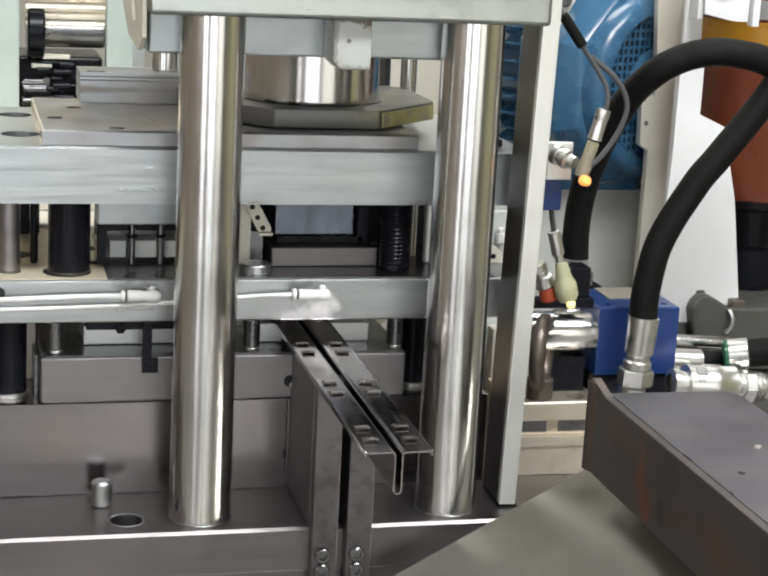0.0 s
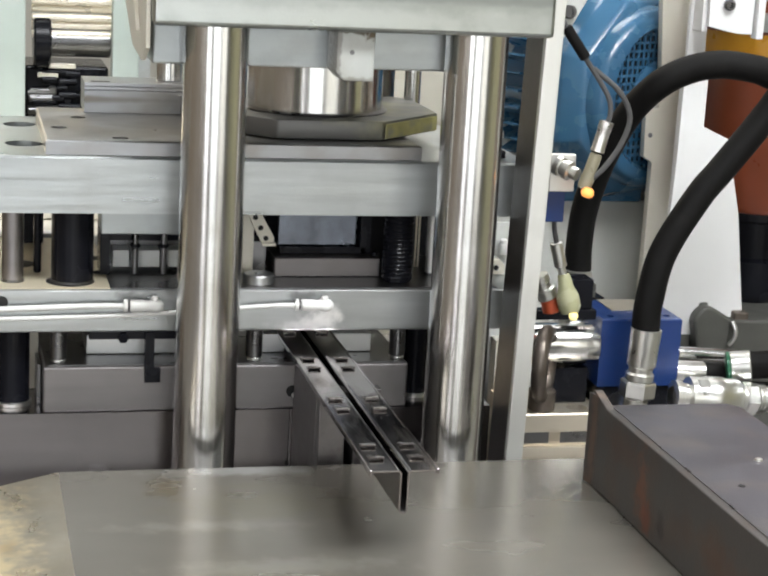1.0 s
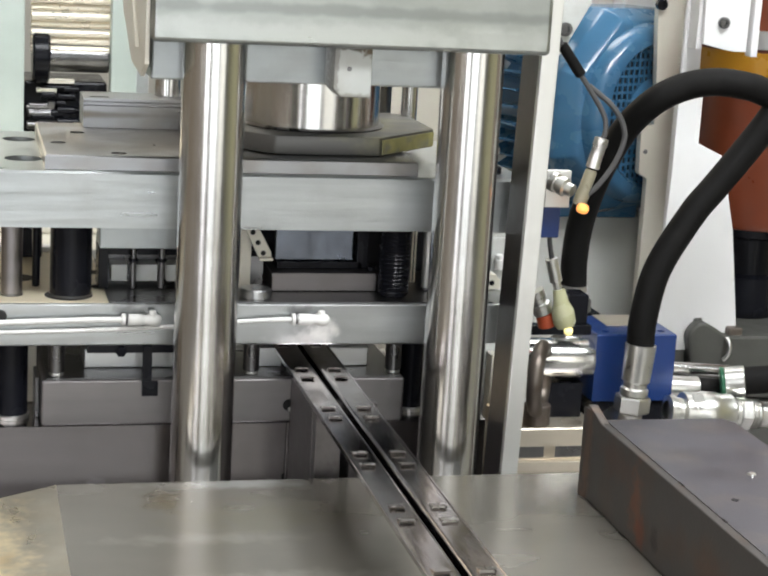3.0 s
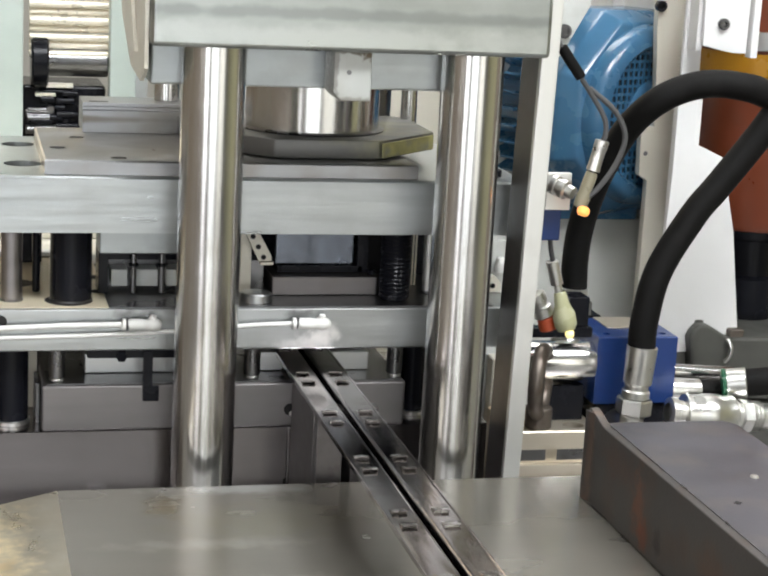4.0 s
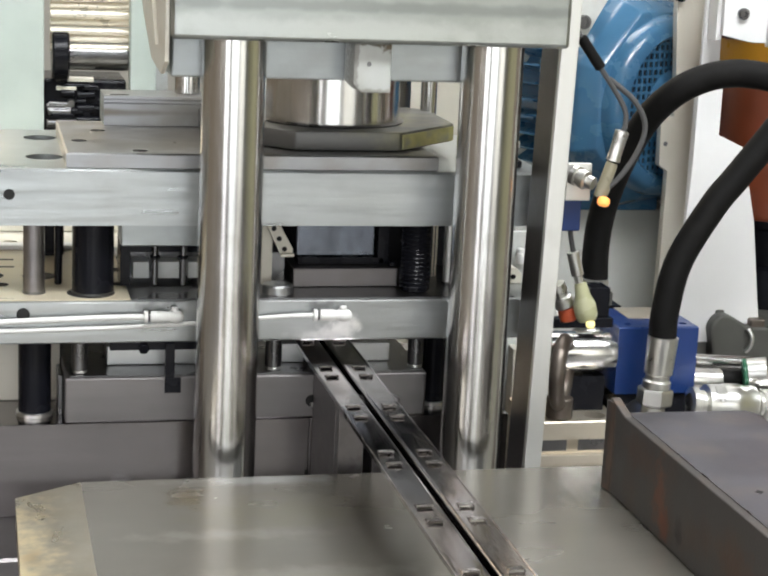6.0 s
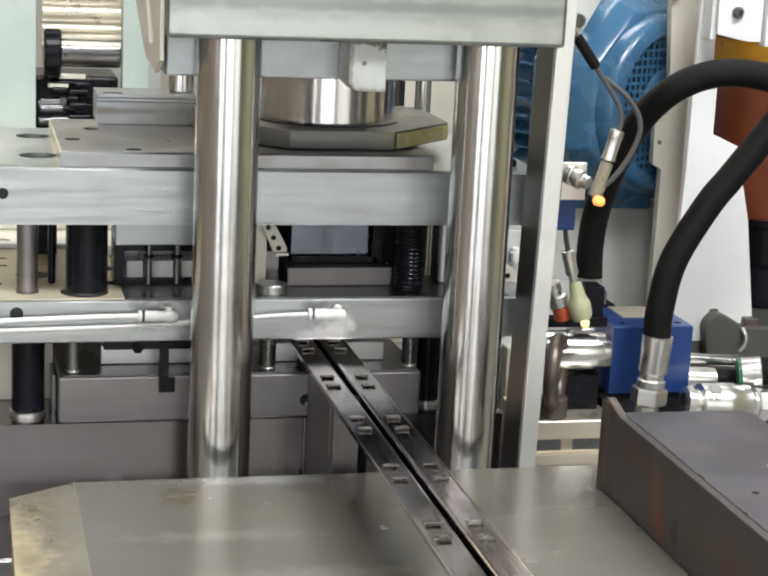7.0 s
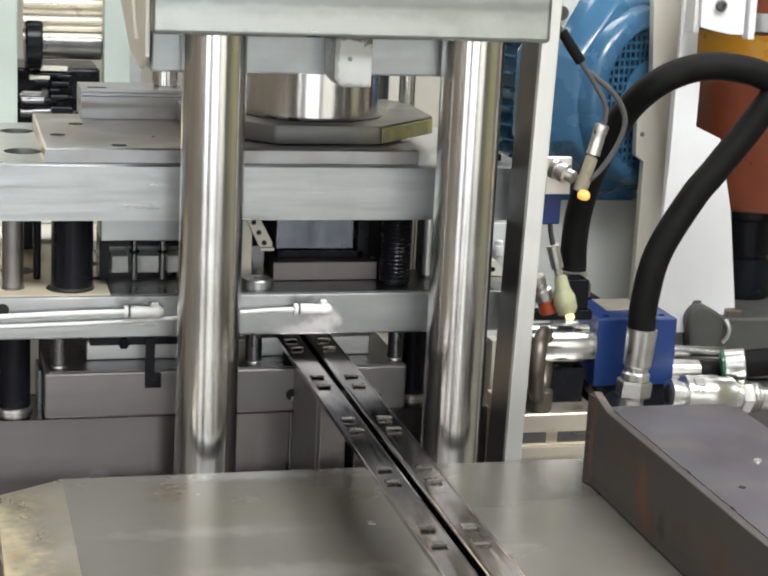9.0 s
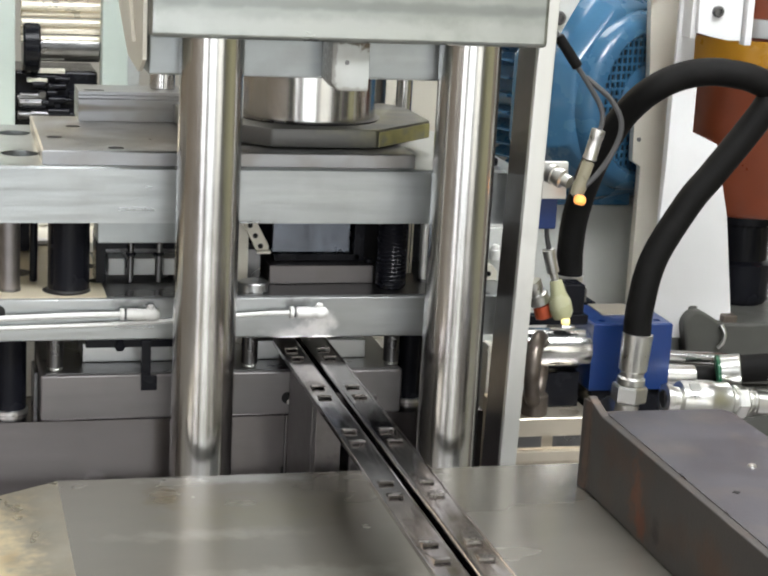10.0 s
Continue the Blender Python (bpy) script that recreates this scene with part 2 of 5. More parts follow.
# White spots paint the glare by the right fitting; dark ones sit above both.
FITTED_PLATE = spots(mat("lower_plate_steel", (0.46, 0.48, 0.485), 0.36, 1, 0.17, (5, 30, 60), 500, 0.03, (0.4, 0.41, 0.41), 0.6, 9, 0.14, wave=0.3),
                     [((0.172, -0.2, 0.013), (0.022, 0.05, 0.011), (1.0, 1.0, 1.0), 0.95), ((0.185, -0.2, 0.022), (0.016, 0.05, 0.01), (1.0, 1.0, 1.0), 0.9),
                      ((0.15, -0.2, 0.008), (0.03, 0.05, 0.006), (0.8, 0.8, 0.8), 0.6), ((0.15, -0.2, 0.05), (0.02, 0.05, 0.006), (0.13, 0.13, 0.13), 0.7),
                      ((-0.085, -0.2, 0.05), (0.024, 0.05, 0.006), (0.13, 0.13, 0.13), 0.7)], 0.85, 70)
# Steel plate top whose cream colour carries the warm light reflected from behind.
WARM_TOP = mat("warm_lit_top", (0.74, 0.66, 0.5), 0.36, 0.25, 0.08, (6, 30, 30), 400, 0.02, (0.62, 0.5, 0.32), 0.5, 9)
SUPPORT_STEEL = spots(mat("support_steel", (0.15, 0.14, 0.142), 0.38, 0.9, 0.2, (20, 20, 9), 300, 0.03, (0.1, 0.09, 0.09), 0.6, 30, 0.12, stain_from=0.5, stain_to=0.6), [((-0.02, -0.08, 0.16), (0.02, 0.03, 0.05), (0.26, 0.25, 0.25), 0.5)], 0.8, 60)
BED_STEEL = mat("bed_steel", (0.2, 0.188, 0.187), 0.4, 1, 0.14, (5, 30, 40), 400, 0.03, (0.14, 0.125, 0.11), 0.5, 6, 0.12, wave=0.2)
# The two spots paint a reflected highlight low on the face, a darker band above.
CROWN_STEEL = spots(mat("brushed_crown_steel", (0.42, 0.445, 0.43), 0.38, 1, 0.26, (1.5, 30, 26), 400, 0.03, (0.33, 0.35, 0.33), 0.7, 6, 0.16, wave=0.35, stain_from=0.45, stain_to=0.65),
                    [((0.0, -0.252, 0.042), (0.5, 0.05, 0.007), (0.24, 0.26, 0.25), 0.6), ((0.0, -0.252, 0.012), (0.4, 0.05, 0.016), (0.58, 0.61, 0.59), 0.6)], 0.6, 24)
BRIGHT_BAR = mat("bright_warm_bar", (0.9, 0.84, 0.72), 0.32, 0.35, 0.15)
POLY = mat("white_nylon_tube", (0.78, 0.78, 0.76), 0.3, 0, 0.05, (30, 30, 30), 300, 0.01)
RUST_RING = mat("worn_brown_steel", (0.17, 0.145, 0.125), 0.4, 0.7, 0.2, (30, 30, 30), 300, 0.06, (0.1, 0.07, 0.05), 0.6, 20)
# Warm tone stands for reflected light on the clamp block; the pad is tan.
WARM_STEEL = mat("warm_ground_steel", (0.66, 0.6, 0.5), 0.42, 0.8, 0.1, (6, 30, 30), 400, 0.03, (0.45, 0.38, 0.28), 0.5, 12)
RED_PLASTIC = mat("red_plastic", (0.45, 0.08, 0.03), 0.4, 0, 0.1)
GREEN_PAINT = mat("green_band", (0.015, 0.1, 0.05), 0.35, 0, 0.1)
CONCRETE = mat("sealed_concrete", (0.2, 0.195, 0.185), 0.4, 0, 0.12, (3, 3, 3), 120, 0.04, (0.24, 0.23, 0.21), 0.5, 1.2)
WALL_PAINT = mat("hall_wall_paint", (0.45, 0.44, 0.4), 0.6, 0, 0.06, (2, 2, 2), 120, 0.03, (0.55, 0.53, 0.48), 0.4, 1)
OCHRE_WALL = mat("yellow_green_wall_paint", (0.44, 0.42, 0.25), 0.55, 0, 0.08, (2, 2, 2), 120, 0.03, (0.4, 0.38, 0.18), 0.4, 1)
BROWN_WALL = mat("brown_wall_paint", (0.28, 0.235, 0.19), 0.55, 0, 0.1, (2, 2, 2), 120, 0.03, (0.2, 0.15, 0.1), 0.4, 1)
SMOKED = mat("clear_connector_plastic", (0.4, 0.4, 0.25), 0.25, 0, 0.05)
DIM_PLASTIC = mat("smoky_plug_plastic", (0.22, 0.2, 0.14), 0.3, 0, 0.1)
LED_AMBER = glow("amber_lamp", (1.0, 0.4, 0.1), 0.9)
LED_YELLOW = glow("yellow_lamp", (1.0, 0.85, 0.35), 1.0)

# ---- builders ----
ORIGIN = {}


def thing(name, loc, label, category, group="", kind=""):
    ob = new(name)
    ob.location = loc
    ORIGIN[ob] = Vector(loc)
    return tagged(ob, label, category, group, kind)


def part(name, bm, material, parent, label=""):
    """Links a bmesh, given in world places, as one mesh object under a thing or part."""
    mesh = bpy.data.meshes.new(name)
    bmesh.ops.recalc_face_normals(bm, faces=bm.faces)
    if parent is not None:
        bmesh.ops.translate(bm, verts=bm.verts, vec=-ORIGIN[parent])
    bm.to_mesh(mesh)
    bm.free()
    mesh.materials.append(material)
    ob = new(name, mesh)
    if parent is not None:
        ob.parent = parent
        ORIGIN[ob] = ORIGIN[parent]
    if label:
        tagged(ob, label)
    return ob


def smooth(ob, angle=35):
    for p in ob.data.polygons:
        p.use_smooth = True
    bm = bmesh.new()
    bm.from_mesh(ob.data)
    for e in bm.edges:
        e.smooth = len(e.link_faces) == 2 and e.calc_face_angle(0) < radians(angle)
    bm.to_mesh(ob.data)
    bm.free()
    return ob


def box(x0, x1, y0, y1, z0, z1, bevel=0.0015, bm=None, segs=2):
    own = bmesh.new()
    bmesh.ops.create_cube(own, size=1)
    for v in own.verts:
        v.co = Vector(((x0 + x1) / 2 + v.co.x * (x1 - x0), (y0 + y1) / 2 + v.co.y * (y1 - y0), (z0 + z1) / 2 + v.co.z * (z1 - z0)))
    if bevel:
        bmesh.ops.bevel(own, geom=own.edges[:], offset=bevel, segments=segs, affect="EDGES", profile=0.5)
    return merge(bm, own)


def merge(bm, own):
    if bm is None:
        return own
    mesh = bpy.data.meshes.new("joined")
    own.to_mesh(mesh)
    own.free()
    bm.from_mesh(mesh)
    bpy.data.meshes.remove(mesh)
    return bm


def prism(outline, a, b, axis="y", bevel=0.0, bm=None):
    """A flat outline pushed from a to b along an axis. Outline pairs: (x, z) for y, (x, y) for z, (y, z) for x."""
    own = bmesh.new()

    def place(u, v, w):
        return {"y": (u, w, v), "z": (u, v, w), "x": (w, u, v)}[axis]

    lo = [own.verts.new(place(u, v, a)) for u, v in outline]
    hi = [own.verts.new(place(u, v, b)) for u, v in outline]
    own.faces.new(lo)
    own.faces.new(hi[::-1])
    for i in range(len(outline)):
        j = (i + 1) % len(outline)
        own.faces.new((lo[i], hi[i], hi[j], lo[j]))
    bmesh.ops.recalc_face_normals(own, faces=own.faces)
    if bevel:
        bmesh.ops.bevel(own, geom=own.edges[:], offset=bevel, segments=2, affect="EDGES", profile=0.5)
    return merge(bm, own)


def aim(place, way):
    return Matrix.Translation(place) @ Vector(way).to_track_quat("Z", "Y").to_matrix().to_4x4()


def lathe(rings, m=Matrix(), seg=32, bm=None):
    """Turned body: rings of (radius, height) along the local z of m; radius 0 closes it."""
    own = bmesh.new()
    loops = []
    for r, z in rings:
        if r < 1e-6:
            loops.append([own.verts.new(m @ Vector((0, 0, z)))])
        else:
            loops.append([own.verts.new(m @ Vector((r * math.cos(2 * math.pi * i / seg), r * math.sin(2 * math.pi * i / seg), z))) for i in range(seg)])
    for a, b in zip(loops, loops[1:]):
        for i in range(seg):
            j = (i + 1) % seg
            if len(a) == 1 and len(b) == 1:
                continue
            if len(a) == 1:
                own.faces.new((a[0], b[i], b[j]))
            elif len(b) == 1:
                own.faces.new((a[i], a[j], b[0]))
            else:
                own.faces.new((a[i], a[j], b[j], b[i]))
    return merge(bm, own)


def rod(p, q, r, seg=24, chamfer=0.0015, bm=None):
    p, q = Vector(p), Vector(q)
    length = (q - p).length
    c = min(chamfer, r * 0.4, length * 0.3)
    return lathe([(0, 0), (r - c, 0), (r, c), (r, length - c), (r - c, length), (0, length)], aim(p, q - p), seg, bm)


def spline(points, steps=10):
    pts = [Vector(p) for p in points]
    pts = [2 * pts[0] - pts[1], *pts, 2 * pts[-1] - pts[-2]]
    out = []
    for i in range(1, len(pts) - 2):
        a, b, c, d = pts[i - 1:i + 3]
        for k in range(steps):
            t = k / steps
            out.append(0.5 * (2 * b + (c - a) * t + (2 * a - 5 * b + 4 * c - d) * t * t + (3 * b - a - 3 * c + d) * t ** 3))
    out.append(pts[-2])
    return out


def tube(points, r, seg=14, steps=10, bm=None):
    """A round hose or cable through the points, with closed ends."""
    own = bmesh.new()
    path = spline(points, steps)
    side = None
    loops = []
    for i, p in enumerate(path):
        way = (path[min(i + 1, len(path) - 1)] - path[max(i - 1, 0)]).normalized()
        if side is None:
            side = way.orthogonal().normalized()
        side = (side - way * side.dot(way)).normalized()
        up = way.cross(side)
        loops.append([own.verts.new(p + r * (math.cos(2 * math.pi * k / seg) * side + math.sin(2 * math.pi * k / seg) * up)) for k in range(seg)])
    for a, b in zip(loops, loops[1:]):
        for i in range(seg):
            own.faces.new((a[i], a[(i + 1) % seg], b[(i + 1) % seg], b[i]))
    own.faces.new(loops[0])
    own.faces.new(loops[-1])
    return merge(bm, own)


def slab(x0, x1, y0, y1, z0, z1, holes, bevel=0.0015):
    """A plate with round counterbores in its top: holes of (x, y, radius, depth). Those that share x share a strip."""
    bm = bmesh.new()
    cols = {}
    for h in holes:
        cols.setdefault(round(h[0], 4), []).append(h)
    c = bevel

    def quad(a, b, p, q, z):
        if b - a > 1e-6 and q - p > 1e-6:
            bm.faces.new([bm.verts.new((u, v, z)) for u, v in ((a, p), (b, p), (b, q), (a, q))])

    X0, X1, Y0, Y1 = x0 + c, x1 - c, y0 + c, y1 - c
    at = X0
    for cx in sorted(cols):
        half = max(h[2] for h in cols[cx]) * 1.25
        quad(at, cx - half, Y0, Y1, z1)
        v0 = Y0
        for _, cy, r, depth in sorted(cols[cx], key=lambda h: h[1]):
            quad(cx - half, cx + half, v0, cy - half, z1)
            seg = 32
            rim, low, sq = [], [], []
            for i in range(seg):
                a = 2 * math.pi * (i + 0.5) / seg
                u, v = math.cos(a), math.sin(a)
                k = half / max(abs(u), abs(v))
                sq.append(bm.verts.new((cx + u * k, cy + v * k, z1)))
                rim.append(bm.verts.new((cx + u * r, cy + v * r, z1)))
                low.append(bm.verts.new((cx + u * r, cy + v * r, z1 - depth)))
            for i in range(seg):
                j = (i + 1) % seg
                bm.faces.new((sq[i], sq[j], rim[j], rim[i]))
                bm.faces.new((rim[i], rim[j], low[j], low[i]))
            bm.faces.new(low)
            for u, v in ((-1, -1), (1, -1), (1, 1), (-1, 1)):
                near = sorted(range(seg), key=lambda i: (sq[i].co - Vector((cx + u * half, cy + v * half, z1))).length)[:2]
                bm.faces.new((sq[near[0]], sq[near[1]], bm.verts.new((cx + u * half, cy + v * half, z1))))
            v0 = cy + half
        quad(cx - half, cx + half, v0, Y1, z1)
        at = cx + half
    quad(at, X1, Y0, Y1, z1)
    top = [(X0, Y0, z1), (X1, Y0, z1), (X1, Y1, z1), (X0, Y1, z1)]
    mid = [(x0, y0, z1 - c), (x1, y0, z1 - c), (x1, y1, z1 - c), (x0, y1, z1 - c)]
    bot = [(x0, y0, z0), (x1, y0, z0), (x1, y1, z0), (x0, y1, z0)]
    for a, b in ((top, mid), (mid, bot)):
        for i in range(4):
            j = (i + 1) % 4
            bm.faces.new([bm.verts.new(p) for p in (a[i], a[j], b[j], b[i])])
    bm.faces.new([bm.verts.new(p) for p in bot])
    bmesh.ops.remove_doubles(bm, verts=bm.verts, dist=1e-5)
    return bm


def socket_screw(place, way, r=0.011, head=0.009, parent=None, name="socket_screw", material=None):
    m = aim(place, way)
    hexr = r * 0.52
    bm = lathe([(r, 0), (r, head - 0.0015), (r - 0.0015, head), (hexr, head), (hexr, head * 0.45), (0, head * 0.45)], m, 24)
    return smooth(part(name, bm, material or BLACK_OXIDE, parent))


def hex_nut(place, way, r, height, parent, name="hex_nut", material=None):
    bm = lathe([(0, 0), (r * 0.94, 0), (r, height * 0.12), (r, height * 0.88), (r * 0.94, height), (0, height)], aim(place, way), 6)
    return part(name, bm, material or ZINC, parent)


# ---- the hall ----


def plain(name, bm, material, label, category):
    return tagged(part(name, bm, material, None), label, category, kind="structure")


FLOOR_Z = -0.95
plain("floor", box(-5, 6, -7, 7, FLOOR_Z - 0.2, FLOOR_Z, 0), CONCRETE, "sealed grey concrete workshop floor", "floor")
plain("ceiling", box(-5.2, 6.2, -7.2, 7.2, 4.6, 4.8, 0), GREY_PAINT, "grey workshop ceiling with roof lights", "ceiling")
plain("wall_north", box(-5, 6, 7, 7.2, FLOOR_Z, 4.6, 0), WALL_PAINT, "pale painted workshop wall", "wall")
plain("wall_south", box(-5, 6, -7.2, -7, FLOOR_Z, 4.6, 0), WALL_PAINT, "pale painted workshop wall with gate", "wall")
plain("wall_east", box(6, 6.2, -7, 7, FLOOR_Z, 4.6, 0), OCHRE_WALL, "yellow-green painted workshop wall", "wall")
plain("wall_west", box(-5.2, -5, -7, 7, FLOOR_Z, 4.6, 0), BROWN_WALL, "brown painted workshop wall with window", "wall")


plain("gate_1", box(5.96, 5.998, -0.9, 4.3, FLOOR_Z, 3.4, 0.004), BROWN_WALL, "dark brown closed workshop gate", "gate")


# ---- the press ----


def press_bed():
    t = thing("press_bed", (0.2, 0.2, FLOOR_Z), "ground steel press bed on a heavy machine base", "press bed")
    smooth(part("bed_plate", slab(-0.62, 1.05, -0.0566, 0.62, -0.06, 0, [(-0.099, -0.004, 0.0215, 0.03)], 0.004), BED_STEEL, t, "ground grey steel bed plate with bright front edge"))
    part("lower_plate", box(-0.62, 1.05, -0.052, 0.62, -0.2, -0.0605, 0.003), BED_STEEL, t)
    part("machine_base", box(-0.6, 1.0, -0.03, 0.6, FLOOR_Z, -0.2005, 0.004), GREY_PAINT, t, "grey painted machine base")
    smooth(part("locating_pin", rod((-0.127, 0.055, 0), (-0.127, 0.055, 0.036), 0.014, 28, 0.003), GROUND_STEEL, t, "short polished locating pin"))
    part("bore_bottom", lathe([(0.0212, -0.0296), (0, -0.0296)], Matrix.Translation((-0.099, -0.004, 0)), 32), VOID, t)
    smooth(part("bore_ring", lathe([(0.0215, 0.0), (0.0235, 0.0012), (0.0255, 0.0)], Matrix.Translation((-0.099, -0.004, 0)), 32), GROUND_STEEL, t))


def guide_column(x):
    t = thing("guide_column", (x, 0, 0), "polished chromed steel guide column of the press", "guide column", "press guide columns")
    smooth(part("shaft", rod((x, 0, 0.0), (x, 0, 0.6795), 0.0415, 64, 0.002), CHROME, t))
    smooth(part("foot_collar", lathe([(0.0416, 0), (0.0419, 0.0006), (0.0419, 0.0016), (0.0416, 0.002)], Matrix.Translation((x, 0, 0)), 64), GROUND_STEEL, t))


def crown():
    t = thing("press_bridge", (0.17, 0.2, 0.68), "pale brushed steel crown plate on guide columns", "press bridge")
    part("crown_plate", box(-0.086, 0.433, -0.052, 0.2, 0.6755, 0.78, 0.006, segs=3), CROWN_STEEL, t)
    b = prism([(-0.135, 0.69), (-0.078, 0.645), (-0.078, 0.6198), (0.345, 0.6198), (0.345, 0.6795), (-0.078, 0.6795)][2:], 0.03, 0.2, "y", 0.003)
    part("beam", b, BEAM_STEEL, t, "grey steel cross beam under the crown")
    part("shadow_joint", box(-0.076, 0.343, 0.0275, 0.0296, 0.674, 0.6795, 0), VOID, t)
    part("side_gusset", prism([(-0.03, 0.645), (0.02, 0.6245), (0.14, 0.632), (0.275, 0.69), (0.36, 0.79), (-0.03, 0.79)], -0.0925, -0.0868, "x", 0.001), CREAM_PAINT, t, "cream painted side gusset")
    part("side_rib", prism([(0.04, 0.66), (0.075, 0.66), (0.2, 0.79), (0.165, 0.79)], -0.098, -0.0926, "x", 0.001), CREAM_PAINT, t, "cream painted rib on the gusset")
    lug = prism([(0.15, 0.678), (0.15, 0.622), (0.16, 0.611), (0.2, 0.611), (0.2, 0.678)], -0.03, 0.0295, "y", 0.003)
    smooth(part("lug", lug, LUG_PAINT, t, "pale painted lug with chipped edge"), 30)
    lathe_hole = lathe([(0.0032, 0), (0.0032, -0.0001), (0.0, -0.0002)], aim((0.17, -0.0302, 0.648), (0, -1, 0)), 12)
    part("grease_hole", lathe_hole, OILED_STEEL, t)


def upper_plate():
    t = thing("upper_die_plate", (0, 0.3, 0.41), "thick milled steel upper die plate of the press", "die plate")
    holes = [(-0.231, 0.204, 0.026, 0.03), (-0.231, 0.385, 0.024, 0.03), (-0.33, 0.204, 0.026, 0.03), (-0.33, 0.385, 0.024, 0.03)]
    smooth(part("plate", slab(-0.62, 0.468, 0.1, 0.47, 0.41, 0.4865, holes, 0.003), PLATE_STEEL, t))
    part("under_plate", box(-0.131, 0.03, 0.118, 0.18, 0.378, 0.4098, 0.0015), BEAM_STEEL, t)
    part("lifting_hole", lathe([(0.0075, 0), (0.0075, 0.0004), (0, 0.0004)], aim((-0.281, 0.1, 0.452), (0, -1, 0)), 20), VOID, t)


def top_pad():
    t = thing("pressure_pad", (0.05, 0.27, 0.487), "flat ground steel pressure pad on the upper die plate", "pressure pad")
    holes = [(-0.15, 0.328, 0.011, 0.012), (-0.183, 0.225, 0.011, 0.012), (-0.106, 0.138, 0.011, 0.012)]
    smooth(part("pad_plate", slab(-0.206, 0.308, 0.111, 0.43, 0.487, 0.5065, holes, 0.002), PAD_STEEL, t))
    for x, y, _, _ in holes:
        socket_screw((x, y, 0.4945), (0, 0, 1), 0.0085, 0.008, t)
    r = thing("clamp_rail", (-0.05, 0.42, 0.507), "dark ground steel clamp rail with grooved face", "clamp rail")
    rail = prism([(0.38, 0.507), (0.38, 0.539), (0.383, 0.541), (0.383, 0.5445), (0.38, 0.5465), (0.38, 0.551), (0.46, 0.551), (0.46, 0.507)], -0.138, 0.06, "x", 0.0)
    part("bar", rail, PAD_STEEL, r)
    part("slot", box(-0.128, -0.1, 0.39, 0.4, 0.551, 0.5514, 0), VOID, r)


def ram():
    t = thing("press_ram", (0.185, 0.33, 0.507), "chromed press ram with dark burnished octagonal flange", "press ram")
    ax, ay = 0.185, 0.33
    octo = [(ax + 0.197 * math.cos(radians(22.5 + 45 * i)), ay + 0.197 * math.sin(radians(22.5 + 45 * i))) for i in range(8)]
    smooth(part("flange", prism(octo, 0.508, 0.535, "z", 0.003), DARK_FLANGE, t, "dark octagonal flange with worn yellow paint"), 30)
    smooth(part("spacer", rod((ax, ay, 0.5066), (ax, ay, 0.508), 0.165, 64), OILED_STEEL, t))
    smooth(part("piston", rod((ax, 0.285, 0.535), (ax, 0.285, 0.72), 0.102, 72, 0.002), CHROME, t))
    smooth(part("collar", lathe([(0.102, 0.5352), (0.108, 0.5352), (0.11, 0.537), (0.102, 0.539)], Matrix.Translation((ax, 0.285, 0)), 64), OILED_STEEL, t))
    part("yellow_mark", prism([(0.262, 0.143), (0.362, 0.243), (0.3635, 0.2415), (0.2635, 0.1415)], 0.5115, 0.532, "z"),
         mat("yellow_marking", (0.48, 0.46, 0.2), 0.45, 0.3, 0.3, (60, 60, 60), 300, 0.03, (0.3, 0.3, 0.28), 0.8, 20), t)
    h = thing("ram_housing", (0.3, 0.46, 0.507), "dark steel ram guide housing", "housing")
    smooth(part("housing", rod((0.315, 0.46, 0.507), (0.315, 0.46, 0.6195), 0.035, 36), OILED_STEEL, h))
    for x, y in ((0.365, 0.4), (-0.008, 0.43)):
        g = thing("guide_rod", (x, y, 0.507), "slim chromed guide rod beside the ram", "guide rod", "ram guide rods")
        smooth(part("shaft", rod((x, y, 0.507 if x > 0 else 0.551), (x, y, 0.6195), 0.0125 if x > 0 else 0.02, 28), CHROME, g))


def lower_plate():
    t = thing("lower_die_plate", (0, 0.3, 0.246), "milled steel lower die plate with pneumatic fittings", "die plate")
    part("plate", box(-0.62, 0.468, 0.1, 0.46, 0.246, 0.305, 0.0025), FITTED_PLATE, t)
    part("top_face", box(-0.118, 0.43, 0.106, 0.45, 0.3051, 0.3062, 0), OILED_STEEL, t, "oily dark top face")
    # Left part of the same top, coloured as if catching warm rear light.
    part("lit_face", box(-0.6, -0.1185, 0.106, 0.45, 0.3051, 0.3062, 0), WARM_TOP, t, "top face with warm reflected light in its colour")
    for x, y, a in ((-0.236, 0.253, 0.024), (-0.17, 0.147, 0.033), (-0.31, 0.257, 0.024), (-0.125, 0.2, 0.012), (-0.128, 0.292, 0.014), (-0.292, 0.2, 0.012)):
        part("bore", lathe([(a, 0.3063), (a * 0.96, 0.3064), (0, 0.3064)], Matrix.Translation((x, y, 0)), 28), VOID, t)
    for y in (0.31, 0.36):
        part("slot", box(-0.3, -0.27, y, y + 0.008, 0.3062, 0.3064, 0), VOID, t)
        part("slot", box(-0.16, -0.125, y + 0.02, y + 0.028, 0.3062, 0.3064, 0), VOID, t)
    part("port", lathe([(0.009, 0), (0.009, 0.0005), (0, 0.0005)], aim((-0.263, 0.1, 0.288), (0, -1, 0)), 20), VOID, t)


